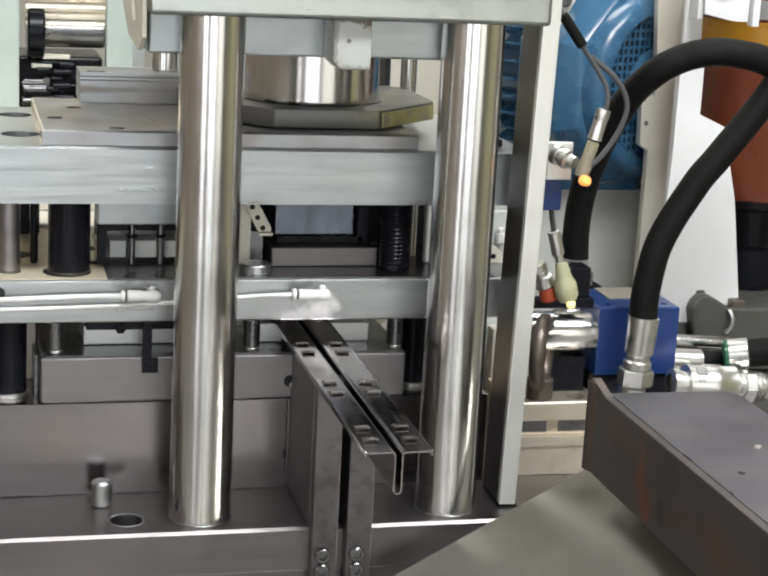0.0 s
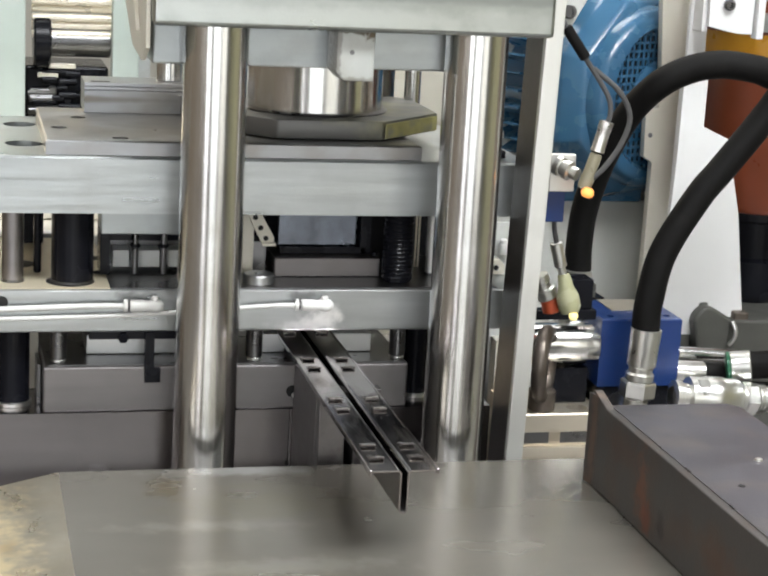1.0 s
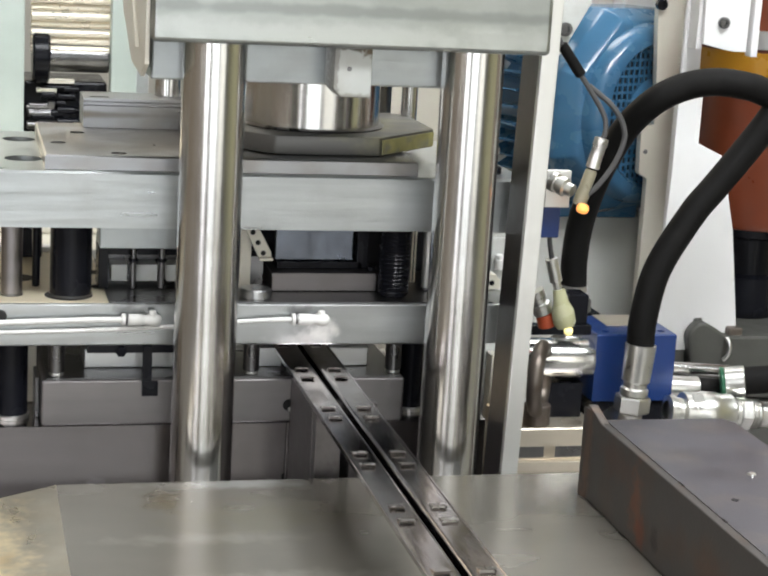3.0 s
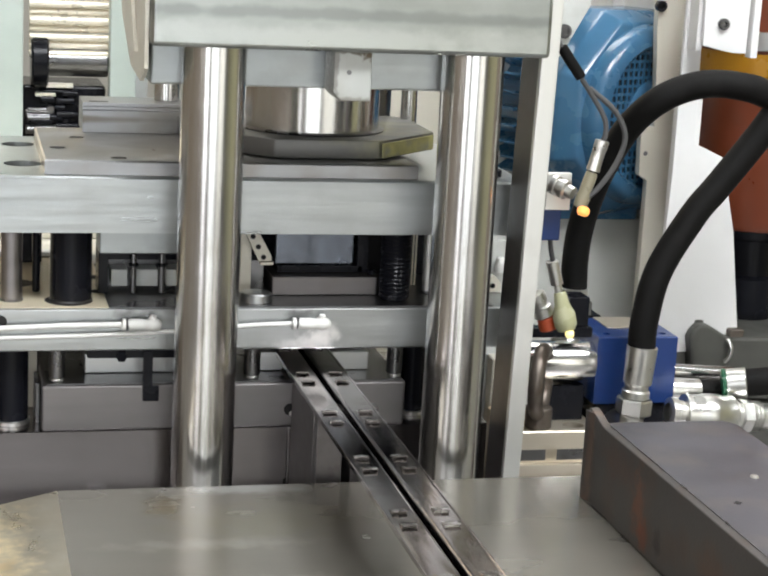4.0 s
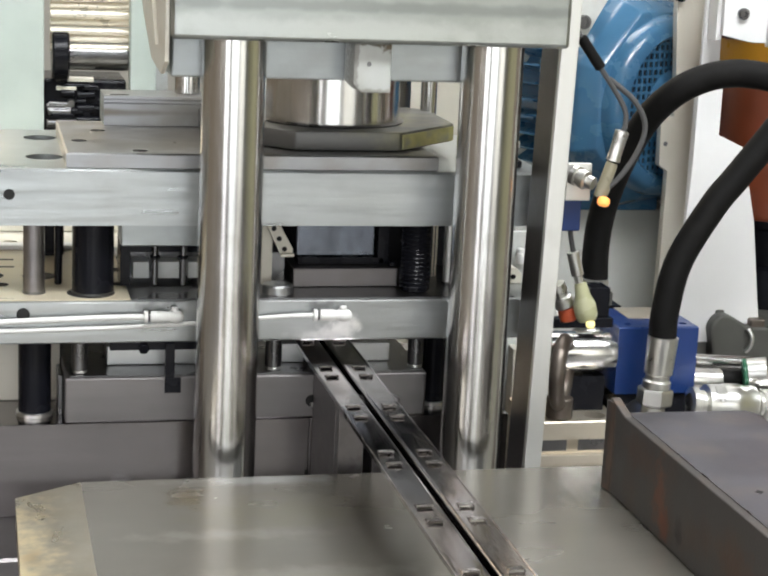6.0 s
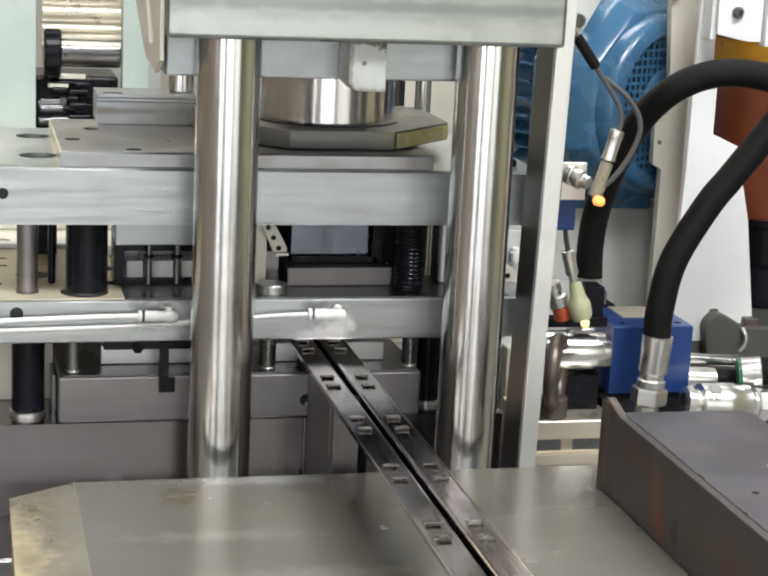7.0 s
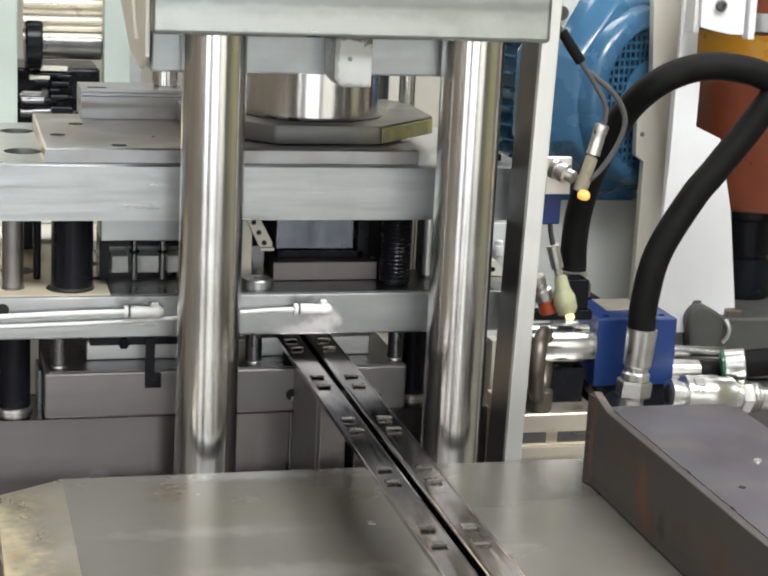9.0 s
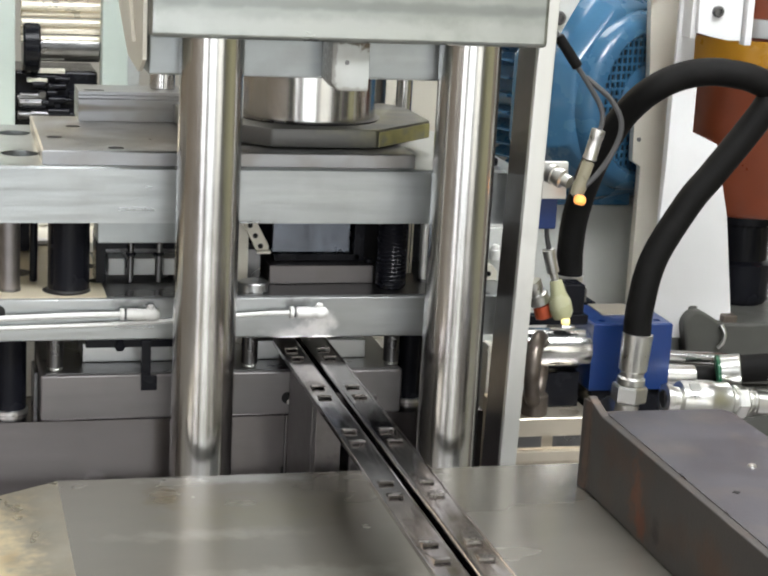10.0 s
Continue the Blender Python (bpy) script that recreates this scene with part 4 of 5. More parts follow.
def steel_box():
    t = thing("steel_box", (0.72, -0.6, 0.12), "raw mill-scale steel box with rusty side plate", "steel box")
    lid = [(0.4875, -1.284), (0.664, -1.284), (0.66, -0.234), (0.6465, -0.217), (0.4875, -0.2145)]
    part("lid", prism(lid, 0.2195, 0.2295, "z", 0.0015), SCALE_STEEL, t, "bluish grey mill-scale steel lid")
    inner = [(0.49, -1.275), (0.658, -1.275), (0.654, -0.239), (0.642, -0.222), (0.49, -0.222)]
    part("body", prism(inner, 0.1215, 0.2192, "z", 0.001), RUSTY_STEEL, t)
    side = prism([(-1.284, 0.1195), (-1.284, 0.2303), (-0.2365, 0.2303), (-0.19, 0.2418), (-0.1855, 0.2408), (-0.1855, 0.1195)], 0.4751, 0.4868, "x", 0.0014)
    part("side_plate", side, RUSTY_STEEL, t, "dark side plate streaked with orange rust")
    flange = prism([(0.4749, -0.204), (0.4749, -0.186), (0.471, -0.184), (0.4705, -0.187)], 0.1195, 0.238, "z")
    part("end_flange", flange, RUSTY_STEEL, t, "narrow bent end flange with brown rust")
    part("lid_hole", prism([(0.524, -0.519), (0.529, -0.5245), (0.534, -0.519), (0.529, -0.514)], 0.2296, 0.2301, "z"), VOID, t)
    smooth(part("weld_spatter", lathe([(0.0055, 0), (0.0045, 0.002), (0.0, 0.0028)], Matrix.Translation((0.5885, -0.436, 0.2295)), 10), ZINC, t))
    part("weld_seam", box(0.4869, 0.4885, -1.275, -0.225, 0.2285, 0.2306, 0.0005), OILED_STEEL, t)


def front_stand():
    t = thing("front_stand", (0.8, -0.6, FLOOR_Z), "grey painted stand under the box and table hinge", "stand")
    part("column", box(0.6, 0.652, -1.2, -0.36, FLOOR_Z, 0.121, 0.003), GREY_PAINT, t)
    for y in (-1.15, -0.4):
        part("hinge_arm", box(0.555, 0.5995, y - 0.02, y + 0.02, 0.04, 0.085, 0.002), GREY_PAINT, t)


front_stand()
profile = steel_profile()
table = tilting_table()
steel_box()

# ---- hydraulics beside the press ----


def hydraulic_hose(name_label, path, r, crimp_at, crimp_way):
    t = thing("hydraulic_hose", crimp_at, name_label, "hydraulic hose", "hydraulic hoses")
    smooth(part("hose", tube(path, r, 20, 12), RUBBER, t), 60)
    m = aim(crimp_at, crimp_way)
    smooth(part("ferrule", lathe([(r * 0.98, 0), (r * 1.1, 0.001), (r * 1.1, 0.006), (r * 1.02, 0.056), (r * 0.86, 0.06), (r * 0.86, 0.066), (r * 1.02, 0.069), (r * 1.02, 0.078), (r * 0.9, 0.08)], m, 28), ZINC, t, "bright crimped zinc ferrule"))
    return t, m


def hydraulics():
    # valve block
    v = thing("valve_block", (0.675, 0.2, 0.13), "deep blue painted hydraulic valve block", "valve block")
    part("body", slab(0.612, 0.74, 0.15, 0.27, 0.142, 0.246, [(0.632, 0.17, 0.006, 0.01), (0.722, 0.17, 0.006, 0.01), (0.6321, 0.25, 0.006, 0.01), (0.7221, 0.25, 0.006, 0.01)][:2] + [(0.676, 0.235, 0.014, 0.012)], 0.002), DEEP_BLUE, v)
    part("base", box(0.618, 0.736, 0.155, 0.265, 0.06, 0.1415, 0.002), BLACK_OXIDE, v)
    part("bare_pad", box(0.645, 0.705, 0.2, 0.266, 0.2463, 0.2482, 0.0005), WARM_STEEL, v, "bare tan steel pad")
    part("step", box(0.6225, 0.66, 0.268, 0.32, 0.2, 0.25, 0.002), BLACK_OXIDE, v)
    # vertical hose into the block
    path = [(0.6585, 0.095, 0.235), (0.66, 0.096, 0.285), (0.677, 0.1, 0.359), (0.7226, 0.1, 0.4405), (0.755, 0.1, 0.482), (0.8045, 0.1, 0.546), (0.835, 0.1, 0.59), (0.87, 0.12, 0.635), (0.95, 0.15, 0.68)]
    h, m = hydraulic_hose("thick black rubber hydraulic hose with zinc ferrule", path, 0.0207, (0.66, 0.095, 0.247), (-0.06, 0, -1))
    hex_nut((0.6548, 0.095, 0.1675), (-0.05, 0, -1), 0.0268, 0.025, h)
    smooth(part("stub", rod((0.653, 0.095, 0.14), (0.65, 0.095, 0.1), 0.018, 24), ZINC, h))
    smooth(part("elbow", rod((0.651, 0.09, 0.112), (0.651, 0.156, 0.112), 0.02, 24), ZINC, h))
    # arched hose behind
    arch = [(0.605, 0.25, 0.29), (0.603, 0.25, 0.343), (0.606, 0.245, 0.397), (0.613, 0.22, 0.462), (0.624, 0.19, 0.518), (0.64, 0.16, 0.566), (0.666, 0.13, 0.604), (0.705, 0.12, 0.625), (0.745, 0.11, 0.633), (0.786, 0.1, 0.63), (0.816, 0.1, 0.622), (0.875, 0.1, 0.596), (0.94, 0.1, 0.55)]
    a, m = hydraulic_hose("thick black rubber hydraulic hose bent in an arch", arch, 0.0205, (0.604, 0.25, 0.3), (0, 0, -1))
    hex_nut((0.604, 0.25, 0.222), (0, 0, -1), 0.026, 0.016, a)
    b = thing("port_block", (0.62, 0.26, 0.2), "small dark steel port block", "port block")
    part("body", box(0.59, 0.642, 0.242, 0.3, 0.0005, 0.2055, 0.003), CAST_GREY, b)
    part("upper_body", box(0.606, 0.646, 0.2715, 0.33, 0.2058, 0.272, 0.003), CAST_GREY, b)
    # chromed cylinder lying across
    c = thing("chrome_cylinder", (0.57, 0.2, 0.198), "polished lying hydraulic cylinder barrel", "hydraulic cylinder")
    smooth(part("barrel", lathe([(0, 0), (0.029, 0), (0.0295, 0.001), (0.0295, 0.1), (0.029, 0.102), (0, 0.102)], aim((0.495, 0.175, 0.204), (1, 0, -0.01)) @ Matrix.Diagonal((1.05, 1.05, 1.14, 1)), 40), CHROME_BARREL, c))
    part("saddle", box(0.535, 0.6, 0.16, 0.215, 0.1142, 0.1685, 0.002), BLACK_OXIDE, c)
    # steel block with bores, and the worn ring on it
    s = thing("clamp_block", (0.53, 0.2, 0), "cream-lit steel clamp block with stepped slots", "clamp block")
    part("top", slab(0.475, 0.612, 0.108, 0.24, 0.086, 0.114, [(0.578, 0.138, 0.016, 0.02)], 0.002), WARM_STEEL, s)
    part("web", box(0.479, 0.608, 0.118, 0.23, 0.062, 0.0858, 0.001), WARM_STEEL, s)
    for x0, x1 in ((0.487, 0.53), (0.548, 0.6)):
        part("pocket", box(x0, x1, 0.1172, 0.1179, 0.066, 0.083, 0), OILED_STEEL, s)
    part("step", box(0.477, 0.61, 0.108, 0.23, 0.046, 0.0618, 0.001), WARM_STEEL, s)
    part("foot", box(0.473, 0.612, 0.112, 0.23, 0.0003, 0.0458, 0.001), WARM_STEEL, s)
    socket_screw((0.578, 0.138, 0.094), (0, 0, 1), 0.012, 0.012, s)
    r = thing("worn_ring", (0.515, 0.12, 0.126), "worn brown steel lifting ring standing upright", "lifting ring")
    ring_path = [(0.519 + 0.02 * math.cos(a * math.pi / 12), 0.13 + 0.036 * math.cos(a * math.pi / 12), 0.184 + 0.047 * math.sin(a * math.pi / 12)) for a in range(25)]
    smooth(part("ring", tube(ring_path, 0.0115, 14, 3), RUST_RING, r))
    smooth(part("boss", rod((0.519, 0.13, 0.1145), (0.519, 0.13, 0.146), 0.02, 24), RUST_RING, r))
    # quick coupling and pipes to the side
    q = thing("quick_coupling", (0.8, 0.1, 0.145), "bright nickel-plated hydraulic quick coupling", "coupling")
    m = aim((0.712, 0.1, 0.1425), (1, 0, -0.06)) @ Matrix.Diagonal((1.16, 1.16, 1, 1))
    smooth(part("sleeve", lathe([(0.012, 0), (0.0195, 0.002), (0.0195, 0.012), (0.0165, 0.014), (0.0165, 0.022), (0.024, 0.025), (0.025, 0.03), (0.025, 0.052), (0.0265, 0.055), (0.0265, 0.078), (0.025, 0.081), (0.025, 0.102), (0.021, 0.108), (0.017, 0.11), (0.017, 0.116)], m, 36), ZINC, q))
    hex_nut(m @ Vector((0, 0, 0.116)), (1, 0, -0.05), 0.026, 0.018, q)
    smooth(part("thread", lathe([(0.017, 0.134), (0.02, 0.136), (0.017, 0.139), (0.02, 0.142), (0.017, 0.145), (0.02, 0.148), (0.017, 0.151), (0.017, 0.2), (0, 0.2)], m, 28), ZINC, q))
    for k in range(4):
        a = k * math.pi / 2 + 0.6
        part("knurl_land", box(-0.0002, 0.0022, -0.006, 0.006, 0.033, 0.05, 0.0004), ZINC, q).matrix_local = Matrix.Translation(-ORIGIN[q]) @ m @ pose(0, 0, 0, 0, 0, math.degrees(a)) @ pose(0.0249, 0, 0) @ Matrix.Translation(ORIGIN[q])
    p = thing("hydraulic_pipe", (0.8, 0.2, 0.175), "bright steel hydraulic pipe with union", "pipe")
    smooth(part("pipe", rod((0.741, 0.2, 0.18), (0.86, 0.2, 0.172), 0.0105, 24), CHROME, p))
    smooth(part("union", rod((0.741, 0.2, 0.18), (0.757, 0.2, 0.179), 0.0165, 6), BLACK_OXIDE, p))
    smooth(part("tail", rod((0.86, 0.2, 0.172), (0.873, 0.2, 0.171), 0.006, 18), ZINC, p))
    w = thing("marked_hose", (0.85, 0.12, 0.17), "black hydraulic hose with green-banded ferrule", "hydraulic hose", "hydraulic hoses")
    smooth(part("hose", tube([(0.845, 0.128, 0.178), (0.89, 0.11, 0.186), (0.94, 0.1, 0.192), (1.0, 0.09, 0.2)], 0.0215, 18, 8), RUBBER, w))
    smooth(part("ferrule", rod((0.82, 0.138, 0.1735), (0.848, 0.127, 0.1785), 0.0235, 28), ZINC, w))
    smooth(part("green_band", rod((0.814, 0.14, 0.1725), (0.82, 0.138, 0.1735), 0.024, 28), GREEN_PAINT, w))
    for k in range(4):
        part("worn_print", box(0.876 + k * 0.0105, 0.882 + k * 0.0105, 0.0875 - k * 0.003, 0.0883 - k * 0.003, 0.17 + k * 0.002, 0.179 + k * 0.002, 0), LIGHT_PAINT, w)
    l = thing("lower_pipe", (0.75, 0.15, 0.16), "black rubber sleeved pipe with zinc end", "pipe")
    smooth(part("zinc_end", rod((0.7405, 0.17, 0.158), (0.79, 0.168, 0.156), 0.0175, 28), ZINC, l))
    smooth(part("sleeve", rod((0.79, 0.168, 0.156), (0.845, 0.16, 0.155), 0.0165, 28), RUBBER, l))


def pressure_tank():
    t = thing("orange_accumulator", (1.0, 0.48, 0.16), "rusty orange hydraulic accumulator with black end cap", "accumulator")
    x, y = 1.0, 0.48
    smooth(part("shell", lathe([(0.0, 0.36), (0.1, 0.36), (0.118, 0.364), (0.124, 0.375), (0.124, 0.9), (0, 0.9)], Matrix.Translation((x, y, 0)), 56), ORANGE_PAINT, t))
    smooth(part("cap", lathe([(0, 0.195), (0.05, 0.195), (0.058, 0.205), (0.06, 0.215), (0.06, 0.27), (0.052, 0.276), (0.052, 0.335), (0.07, 0.342), (0.07, 0.3598), (0, 0.3598)], Matrix.Translation((x, y, 0)), 44), BLACK_OXIDE, t, "black lower end cap"))
    smooth(part("neck", rod((x, y, 0.15), (x, y, 0.195), 0.026, 28), GROUND_STEEL, t))
    smooth(part("amber_band", lathe([(0.1245, 0.612), (0.1255, 0.613), (0.1255, 0.654), (0.1245, 0.655)], Matrix.Translation((x, y, 0)), 56), AMBER, t, "amber adhesive band"))
    smooth(part("steel_band", lathe([(0.1245, 0.66), (0.1285, 0.661), (0.1285, 0.69), (0.1245, 0.691)], Matrix.Translation((x, y, 0)), 56), GROUND_STEEL, t))
    c = thing("cast_valve_body", (0.93, 0.35, 0.1), "grey cast iron valve body under the accumulator", "valve body")
    part("body", prism([(0.838, 0.17), (0.832, 0.2), (0.837, 0.212), (0.848, 0.2225), (0.862, 0.2225), (0.875, 0.216), (0.9, 0.201), (1.08, 0.199), (1.08, 0.09), (0.85, 0.1)], 0.31, 0.5, "y", 0.005), CAST_GREY, c)
    smooth(part("boss", rod((0.855, 0.345, 0.215), (0.855, 0.345, 0.2265), 0.017, 24), CAST_GREY, c))
    part("clip_block", box(0.905, 0.93, 0.315, 0.345, 0.197, 0.213, 0.003), RUST_RING, c)
    smooth(part("wire_hook", tube([(0.897, 0.306, 0.2), (0.902, 0.3, 0.187), (0.9, 0.3, 0.172), (0.893, 0.303, 0.162)], 0.0035, 10, 8), ZINC, c, "bright bent wire hook"))
    part("side_flange", prism([(0.8, 0.11), (0.815, 0.168), (0.836, 0.178), (0.846, 0.09), (0.8, 0.09)], 0.33, 0.46, "y", 0.003), CAST_GREY, c)
    part("mount", box(0.83, 1.05, 0.32, 0.49, 0.0005, 0.0895, 0.003), CAST_GREY, c)


hydraulics()
pressure_tank()

# ---- sensors and cables ----


def sensors():
    a = thing("sensor_cable", (0.47, 0.02, 0.6), "grey sensor cable looping to an amber-lit plug", "sensor cable", "sensor cables")
    smooth(part("cable", tube([(0.462, 0.05, 0.72), (0.473, 0.02, 0.686), (0.503, 0.016, 0.645), (0.535, 0.005, 0.596), (0.538, 0.0, 0.57), (0.531, 0.0, 0.556)], 0.0036, 10, 8), CABLE_GREY, a))
    smooth(part("sleeve", rod((0.473, 0.02, 0.686), (0.503, 0.016, 0.645), 0.0075, 16), RUBBER, a))
    smooth(part("loop", tube([(0.515, 0.015, 0.632), (0.55, 0.003, 0.603), (0.566, -0.002, 0.57), (0.557, -0.004, 0.535), (0.534, -0.005, 0.5), (0.51, -0.004, 0.478)], 0.0038, 10, 8), CABLE_GREY, a))
    smooth(part("metal_sleeve", lathe([(0.006, 0), (0.0098, 0.001), (0.0098, 0.012), (0.0092, 0.014), (0.0092, 0.038), (0.0098, 0.04), (0.0098, 0.043), (0.006, 0.044)], aim((0.5345, 0.0, 0.563), (-0.25, 0, -1)), 20), ZINC, a, "knurled bright metal sleeve"))
    smooth(part("plug", lathe([(0.0065, 0), (0.0085, 0.003), (0.0085, 0.028), (0.01, 0.034), (0.0095, 0.05), (0, 0.054)], aim((0.5235, 0.0, 0.519), (-0.3, 0, -1)), 20), DIM_PLASTIC, a))
    smooth(part("lamp", lathe([(0, 0), (0.005, 0.0006), (0.0078, 0.003), (0.0088, 0.007), (0.0078, 0.011), (0.005, 0.0134), (0, 0.014)], aim((0.513, -0.009, 0.473), (-0.3, -0.2, -1)), 18), LED_AMBER, a, "glowing amber plug lamp"))
    part("mount_plate", box(0.47, 0.506, 0.03, 0.04, 0.46, 0.512, 0.001), POST_STEEL, a)
    m = aim((0.479, 0.03, 0.497), (0.6, -0.7, -0.25))
    smooth(part("nut", lathe([(0, 0), (0.014, 0), (0.014, 0.007), (0.011, 0.008), (0.011, 0.013), (0.0135, 0.014), (0.0135, 0.022), (0.009, 0.024), (0.009, 0.034), (0, 0.035)], m, 24), ZINC, a))
    part("blue_base", box(0.47, 0.5, 0.045, 0.075, 0.414, 0.4595, 0.002), DEEP_BLUE, a)
    b = thing("sensor_cable", (0.51, 0.08, 0.3), "sensor cable ending in a yellow-lit plug", "sensor cable", "sensor cables")
    smooth(part("cable", tube([(0.497, 0.05, 0.46), (0.497, 0.075, 0.43), (0.5, 0.08, 0.4), (0.506, 0.08, 0.375)], 0.0036, 10, 8), CABLE_GREY, b))
    smooth(part("metal_sleeve", lathe([(0.005, 0), (0.009, 0.001), (0.009, 0.036), (0.006, 0.038), (0.006, 0.05)], aim((0.504, 0.08, 0.378), (0.3, 0, -1)), 20), ZINC, b))
    smooth(part("plug", lathe([(0.007, 0), (0.009, 0.003), (0.011, 0.02), (0.0165, 0.034), (0.0165, 0.05), (0.013, 0.058), (0, 0.06)], aim((0.519, 0.08, 0.333), (0.25, -0.05, -1)), 22), SMOKED, b, "clear yellowish plug body"))
    smooth(part("lamp", lathe([(0, 0), (0.006, 0.0005), (0.0065, 0.006), (0.004, 0.01), (0, 0.011)], aim((0.533, 0.066, 0.278), (0.1, -0.3, -1)), 16), LED_YELLOW, b, "glowing yellow plug lamp"))
    n = aim((0.49, 0.1, 0.325), (0.5, 0, -1))
    smooth(part("elbow_nut", lathe([(0, 0), (0.013, 0), (0.013, 0.012), (0.0105, 0.014), (0.0105, 0.02), (0.015, 0.022), (0.015, 0.036), (0, 0.038)], n, 20), ZINC, b))
    smooth(part("red_ring", rod((0.508, 0.1, 0.291), (0.514, 0.1, 0.272), 0.0135, 20), RED_PLASTIC, b, "red plastic ring"))
    part("carrier", box(0.49, 0.6, 0.1445, 0.165, 0.247, 0.262, 0.002), BLACK_OXIDE, b)
    part("switch_body", box(0.562, 0.594, 0.15, 0.19, 0.2622, 0.307, 0.002), BLACK_OXIDE, b, "small black switch body")


sensors()

# ---- blue motor and painted frames behind ----


def motor():
    n = Vector((0.485, -0.873, 0.0)).normalized()
    face = Vector((0.856, 0.6, 0.522))
    t = thing("electric_motor", (0.8, 0.7, 0.33), "blue painted electric motor with round fan grille", "electric motor")
    m = aim(face, n)
    o = m @ Matrix.Rotation(radians(22.5), 4, "Z")
    cover = lathe([(0.15, -0.022), (0.172, -0.026), (0.178, -0.031), (0.192, -0.058), (0.195, -0.066), (0.195, -0.15), (0.19, -0.157), (0.1, -0.157)], o, 8)
    bmesh.ops.bevel(cover, geom=cover.edges[:], offset=0.004, segments=2, affect="EDGES", profile=0.5)
    smooth(part("fan_cover", cover, BLUE_PAINT, t, "blue eight-sided fan cover"), 30)
    smooth(part("fan_rim", lathe([(0.118, -0.012), (0.12, 0.0), (0.126, 0.006), (0.142, 0.005), (0.152, -0.002), (0.156, -0.012), (0.158, -0.026), (0.118, -0.024)], m, 64), BLUE_PAINT, t, "raised round rim of the fan cover"))
    part("mounting_plate", prism([(0.61, 0.6), (0.645, 0.632), (0.69, 0.715), (0.69, 0.9), (0.61, 0.9)], 0.5, 0.508, "y", 0.002), LIGHT_PAINT, t, "pale grey bolted mounting plate")
    part("mounting_arm", box(0.612, 0.688, 0.5082, 0.8, 0.8, 0.82, 0.002), LIGHT_PAINT, t, "pale grey arm")
    part("mounting_leg", box(0.62, 0.68, 0.74, 0.8, 0.36, 0.7998, 0.002), LIGHT_PAINT, t, "pale grey leg")
    socket_screw((0.646, 0.5, 0.672), (0, -1, 0), 0.0115, 0.01, t, "screw", OILED_STEEL)
    body = lathe([(0.0, -0.157), (0.142, -0.158), (0.142, -0.34), (0, -0.34)], m, 48)
    part("body", body, BLUE_PAINT, t)
    fin = None
    for k in range(36):
        if fin is None:
            own = box(0.14, 0.178, -0.002, 0.002, -0.335, -0.165, 0)
            bmesh.ops.transform(own, matrix=m, verts=own.verts)
            fin = part("cooling_fin", own, BLUE_PAINT, t)
        else:
            twin = new("cooling_fin", fin.data)
            twin.parent = t
            c = m.copy()
            c.translation -= ORIGIN[t]
            twin.matrix_basis = c @ Matrix.Rotation(2 * math.pi * k / 36, 4, "Z") @ c.inverted()
    # grille: crossed bars clipped to the round opening, with a hub disc
    bars = bmesh.new()
    pitch, r = 0.0138, 0.12
    for k in range(-8, 9):
        off = k * pitch
        half = math.sqrt(max(r * r - off * off, 0))
        for turn in (0, math.pi / 2):
            own = box(-half, half, off - 0.0024, off + 0.0024, -0.0065 - 0.0005 * (turn > 0), -0.0035, 0)
            bmesh.ops.transform(own, matrix=m @ Matrix.Rotation(turn, 4, "Z"), verts=own.verts)
            merge(bars, own)
    tagged(part("fan_grille", bars, BLUE_PAINT, t, "blue square-mesh fan grille"), kind="stuff")
    smooth(part("grille_hub", lathe([(0.064, -0.008), (0.066, -0.002), (0.06, 0.002), (0, 0.002)], m, 40), BLUE_PAINT, t))
    smooth(part("hub_screw", lathe([(0.008, 0.001), (0.008, 0.006), (0, 0.008)], m, 16), ZINC, t))
    part("dark_inside", lathe([(0.127, -0.03), (0, -0.03)], m, 40), VOID, t)
    part("foot", box(0.68, 0.86, 0.64, 0.88, 0.332, 0.36, 0.004), BLUE_PAINT, t)
    s = thing("motor_stand", (0.8, 0.76, -0.95), "light grey painted motor stand panel", "stand")
    part("base_frame", box(0.59, 0.91, 0.65, 1.11, -0.95, -0.85, 0.004), GREY_PAINT, s)
    part("panel", box(0.6, 0.9, 0.66, 1.1, -0.8495, 0.3315, 0.004), mat("light_grey_paint", (0.62, 0.63, 0.6), 0.45, 0, 0.05), s)


PLATE_A = [(0.785, 0.95), (0.815, 0.95), (0.815, 0.66), (0.8195, 0.515), (0.87, 0.493), (0.9, 0.375), (0.93, 0.171), (0.775, 0.173), (0.785, 0.46)]
PLATE_B = [(0.797, 0.673), (0.83, 0.666), (0.848, 0.663), (0.87, 0.663), (0.87, 0.95), (0.788, 0.95)]


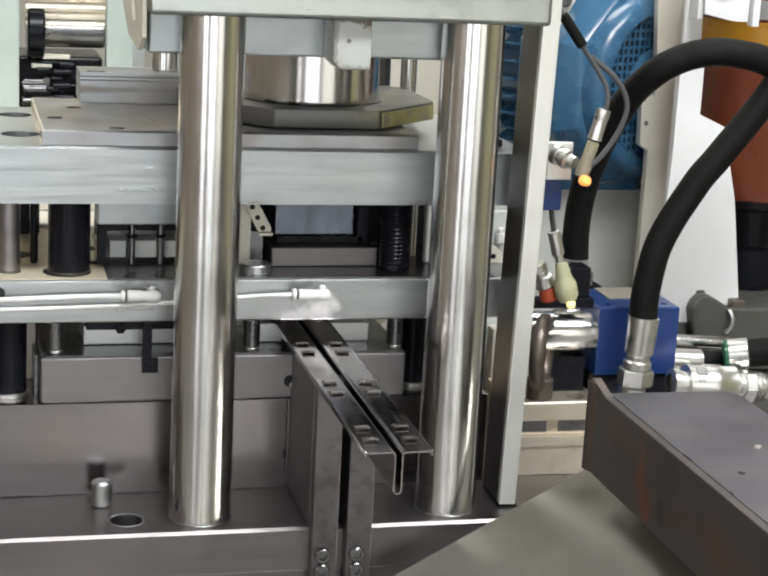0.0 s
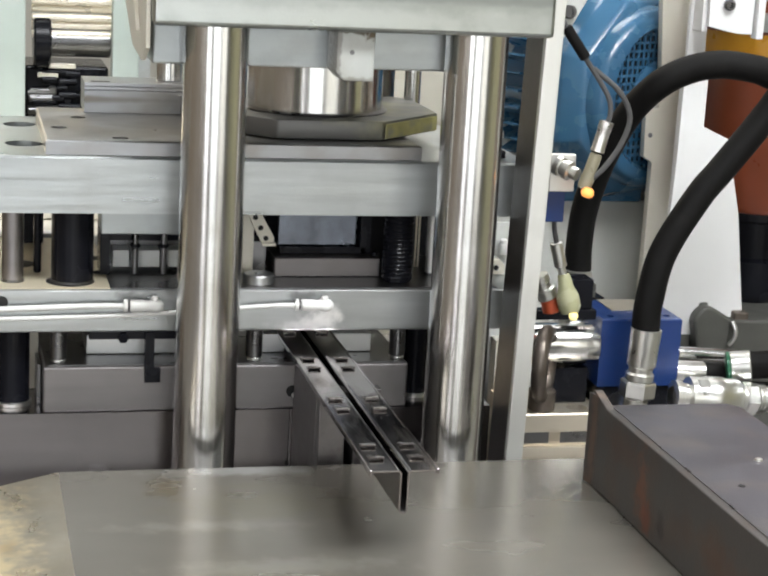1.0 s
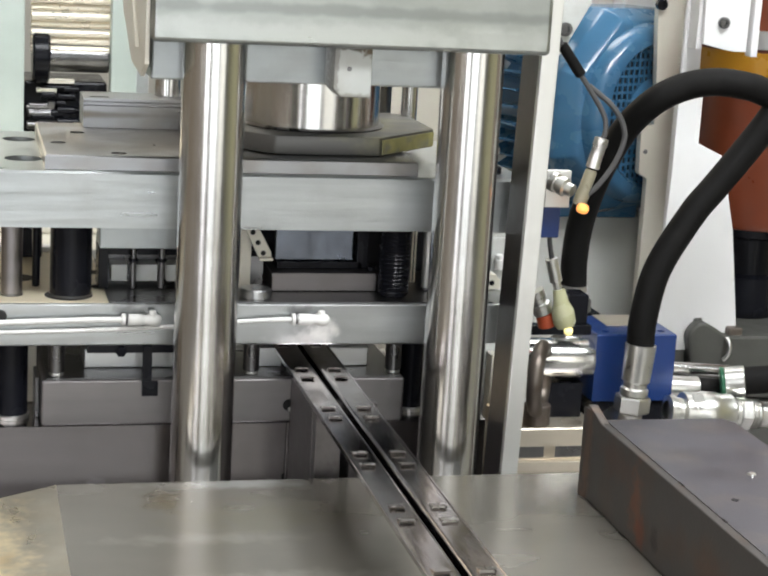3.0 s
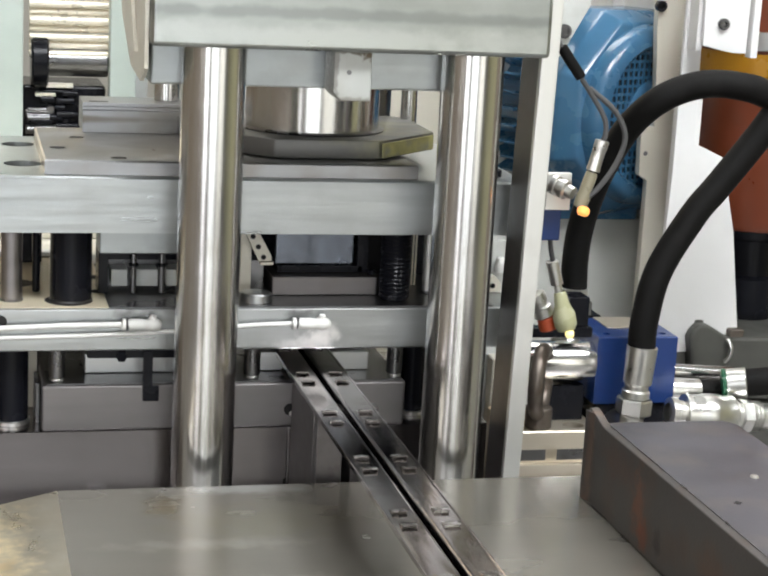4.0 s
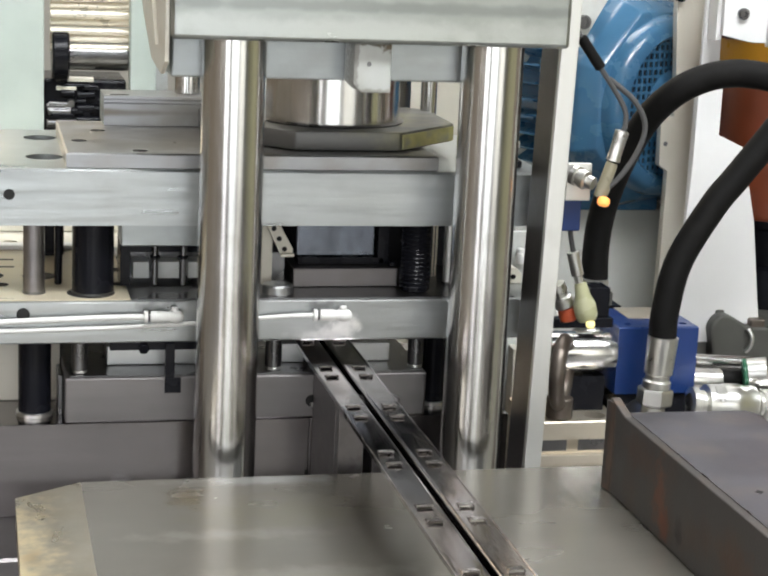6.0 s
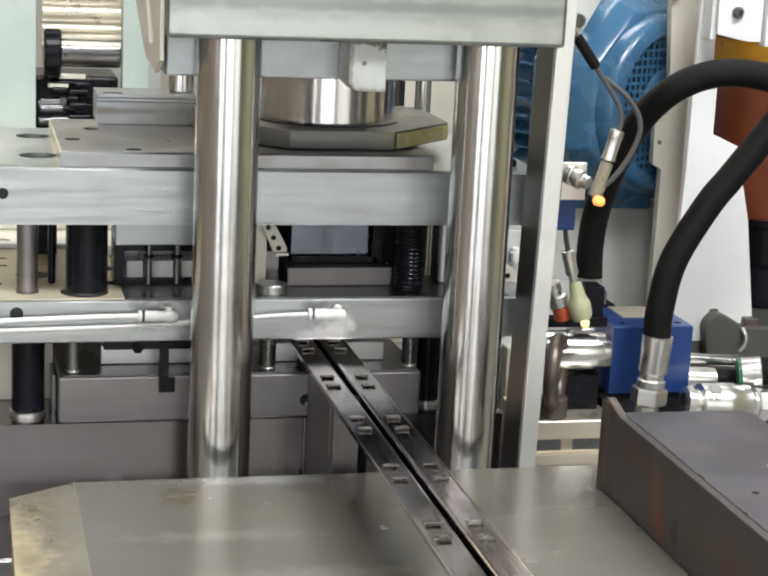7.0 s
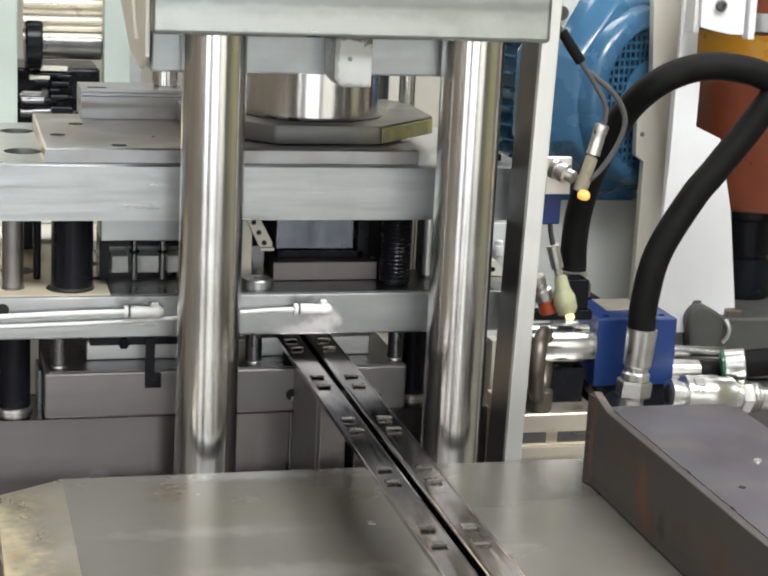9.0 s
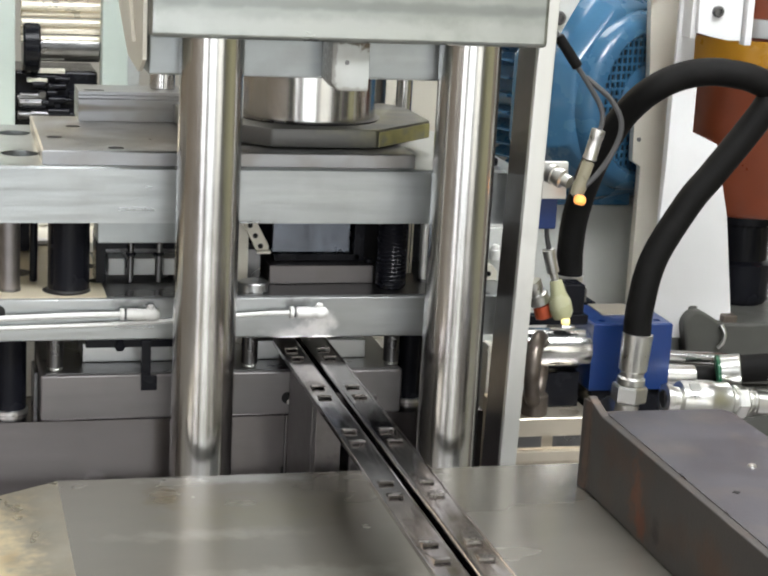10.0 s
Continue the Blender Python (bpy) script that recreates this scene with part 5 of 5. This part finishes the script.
def painted_frames():
    c = thing("cream_upright", (0.94, 0.56, -0.95), "cream painted steel upright with bolted bracket", "upright frame")
    part("face_plate", prism([(0.836, -0.95), (0.836, 0.417), (0.832, 0.42), (0.82, 0.427), (0.817, 0.509), (0.84, 0.512), (0.838, 0.58), (0.83, 0.69), (0.82, 1.2), (0.905, 1.2), (0.905, -0.95)], 0.552, 0.57, "y", 0.0015), CREAM_PAINT, c)
    part("side_plate", box(0.9055, 0.93, 0.552, 0.9, -0.95, 1.2, 0.0015), WHITE_PAINT, c)
    part("bracket_hole", lathe([(0.004, 0), (0.004, 0.0004), (0, 0.0004)], aim((0.829, 0.552, 0.465), (0, -1, 0)), 14), OILED_STEEL, c)
    socket_screw((0.832, 0.552, 0.716), (0, -1, 0), 0.0095, 0.012, c, "screw", BLACK_OXIDE)
    b = thing("white_bracket", (0.9, 0.45, 0.63), "white painted bracket holding the accumulator", "bracket")
    part("plate", prism(PLATE_A, 0.33, 0.338, "y", 0.001), WHITE_PAINT, b)
    part("front_plate", prism(PLATE_B, 0.285, 0.295, "y", 0.001), WHITE_PAINT, b, "white bolted front plate")
    part("web", box(0.79, 0.8, 0.2955, 0.3295, 0.664, 0.95, 0.001), WHITE_PAINT, b)
    part("edge_strip", box(0.8725, 0.884, 0.275, 0.295, 0.657, 0.95, 0.001), WHITE_PAINT, b)
    socket_screw((0.827, 0.285, 0.707), (0, -1, 0), 0.009, 0.007, b, "screw", OILED_STEEL)
    part("stand", box(0.79, 0.83, 0.3385, 0.36, -0.95, 0.6, 0.002), WHITE_PAINT, b)
    w = thing("white_cabinet", (1.3, 1.0, -0.95), "large plain white painted machine cabinet", "cabinet")
    part("side_panel", box(0.9005, 2.2, 0.95, 1.6, -0.95, 1.6, 0.003), WHITE_PAINT, w)
    part("door_panel", box(1.1, 2.1, 0.94, 0.9496, -0.8, 1.5, 0.003), WHITE_PAINT, w)
    g = thing("pale_wall_panel", (0.8, 1.5, -0.95), "pale grey painted machine guard panel", "guard panel")
    part("panel", box(0.3, 0.9, 1.5, 1.52, -0.95, 1.2, 0.002), CREAM_PAINT, g)


def forming_stand():
    t = thing("roll_forming_stand", (-0.05, 1.3, -0.95), "pale mint roll forming stand with bright ribbed rolls", "forming stand")
    part("upright", box(-0.31, -0.194, 1.2, 1.32, -0.95, 1.1, 0.003), MINT_PAINT, t)
    part("upright", box(-0.022, 0.03, 1.28, 1.32, -0.95, 1.1, 0.003), MINT_PAINT, t)
    part("upright_flange", box(0.0305, 0.056, 1.3, 1.312, -0.95, 1.1, 0.002), GREY_PAINT, t)
    m = aim((-0.17, 1.34, 0.515), (1, 0, 0))
    smooth(part("forming_roll", lathe([(0, 0), (0.028, 0), (0.03, 0.002), (0.03, 0.146), (0.028, 0.148), (0, 0.148)], m, 40), OILED_STEEL, t, "dark oily forming roll"))
    smooth(part("collar", lathe([(0, -0.004), (0.05, -0.004), (0.055, 0.0), (0.055, 0.026), (0.05, 0.03), (0, 0.026)], m, 40), BLACK_OXIDE, t, "black collar"))
    for k in range(9):
        r = 0.0075 + 0.002 * (k % 3 == 1)
        smooth(part("tie_bar", rod((-0.178, 1.32 + 0.012 * (k % 2), 0.531 + 0.0165 * k), (-0.02, 1.32 + 0.012 * (k % 2), 0.532 + 0.0165 * k), r, 20), BRIGHT_BAR, t))
    part("gear_case", box(-0.19, -0.024, 1.34, 1.5, 0.35, 0.466, 0.006), BLACK_OXIDE, t, "oily black gear case")
    for k in range(4):
        smooth(part("gear_bolt", rod((-0.165 + 0.03 * k, 1.325, 0.4 + 0.018 * (k % 2)), (-0.165 + 0.03 * k, 1.34, 0.4 + 0.018 * (k % 2)), 0.0095, 6), OILED_STEEL if k == 1 else BLACK_OXIDE, t))
    rnd = random.Random(9)
    for k in range(22):
        x, z, l, r = rnd.uniform(-0.185, -0.08), rnd.uniform(0.37, 0.455), rnd.uniform(0.02, 0.06), rnd.uniform(0.004, 0.009)
        smooth(part("shaft_end", rod((x, 1.33, z), (x + l, 1.33, z), r, 14), (BLACK_OXIDE, OILED_STEEL, BLACK_OXIDE)[k % 3], t))
    part("light_strip", box(-0.148, -0.09, 1.325, 1.3395, 0.462, 0.472, 0.002), CREAM_PAINT, t)
    part("light_strip", box(-0.165, -0.125, 1.325, 1.3395, 0.444, 0.453, 0.002), CREAM_PAINT, t)
    k = thing("feed_table", (-0.1, 0.9, 0.2), "cream painted feed table behind the dies", "feed table")
    part("top", slab(-0.62, 0.1, 0.5, 1.15, 0.2, 0.28, [(-0.21, 0.6, 0.012, 0.02), (-0.13, 0.6, 0.012, 0.02), (-0.21001 - 0.06, 0.62, 0.012, 0.02)], 0.003), CREAM_PAINT, k)
    part("leg", box(-0.6, -0.5, 0.63, 1.1, -0.95, 0.1995, 0.003), CREAM_PAINT, k)
    part("leg", box(0.0, 0.09, 0.63, 1.1, -0.95, 0.1995, 0.003), CREAM_PAINT, k)
    part("step_block", box(-0.3, -0.07, 0.7, 0.9, 0.2805, 0.33, 0.003), CREAM_PAINT, k)


motor()
painted_frames()
forming_stand()

# ---- what moves ----


def motions():
    travel = [(0, 0), (0.8, 0), (1.0, 0.025), (1.3, 0.12), (1.5, 0.24), (1.6, 0.3), (1.75, 0.36), (1.85, 0.368), (4.65, 0.368), (4.8, 0.375), (5.0, 0.42),
              (5.2, 0.53), (5.4, 0.635), (5.5, 0.674), (5.7, 0.743), (5.8, 0.747), (6.75, 0.747), (6.9, 0.765), (7.3, 0.94), (7.5, 1.044), (7.7, 1.106),
              (7.8, 1.11), (8.7, 1.11), (8.9, 1.13), (9.0, 1.18), (9.2, 1.2), (9.5, 1.21), (10.0, 1.212)]
    walk(profile, [(t, pose(0.164, TIP - s, PROFILE_Z)) for t, s in travel])
    tilt = [(0, 28.6), (0.2, 28.3), (0.3, 27), (0.4, 22), (0.5, 12.5), (0.6, 3.8), (0.7, 0.5), (0.8, 0), (10, 0)]
    walk(table, [(t, pose(*HINGE, 0, -a, 0)) for t, a in tilt])


motions()
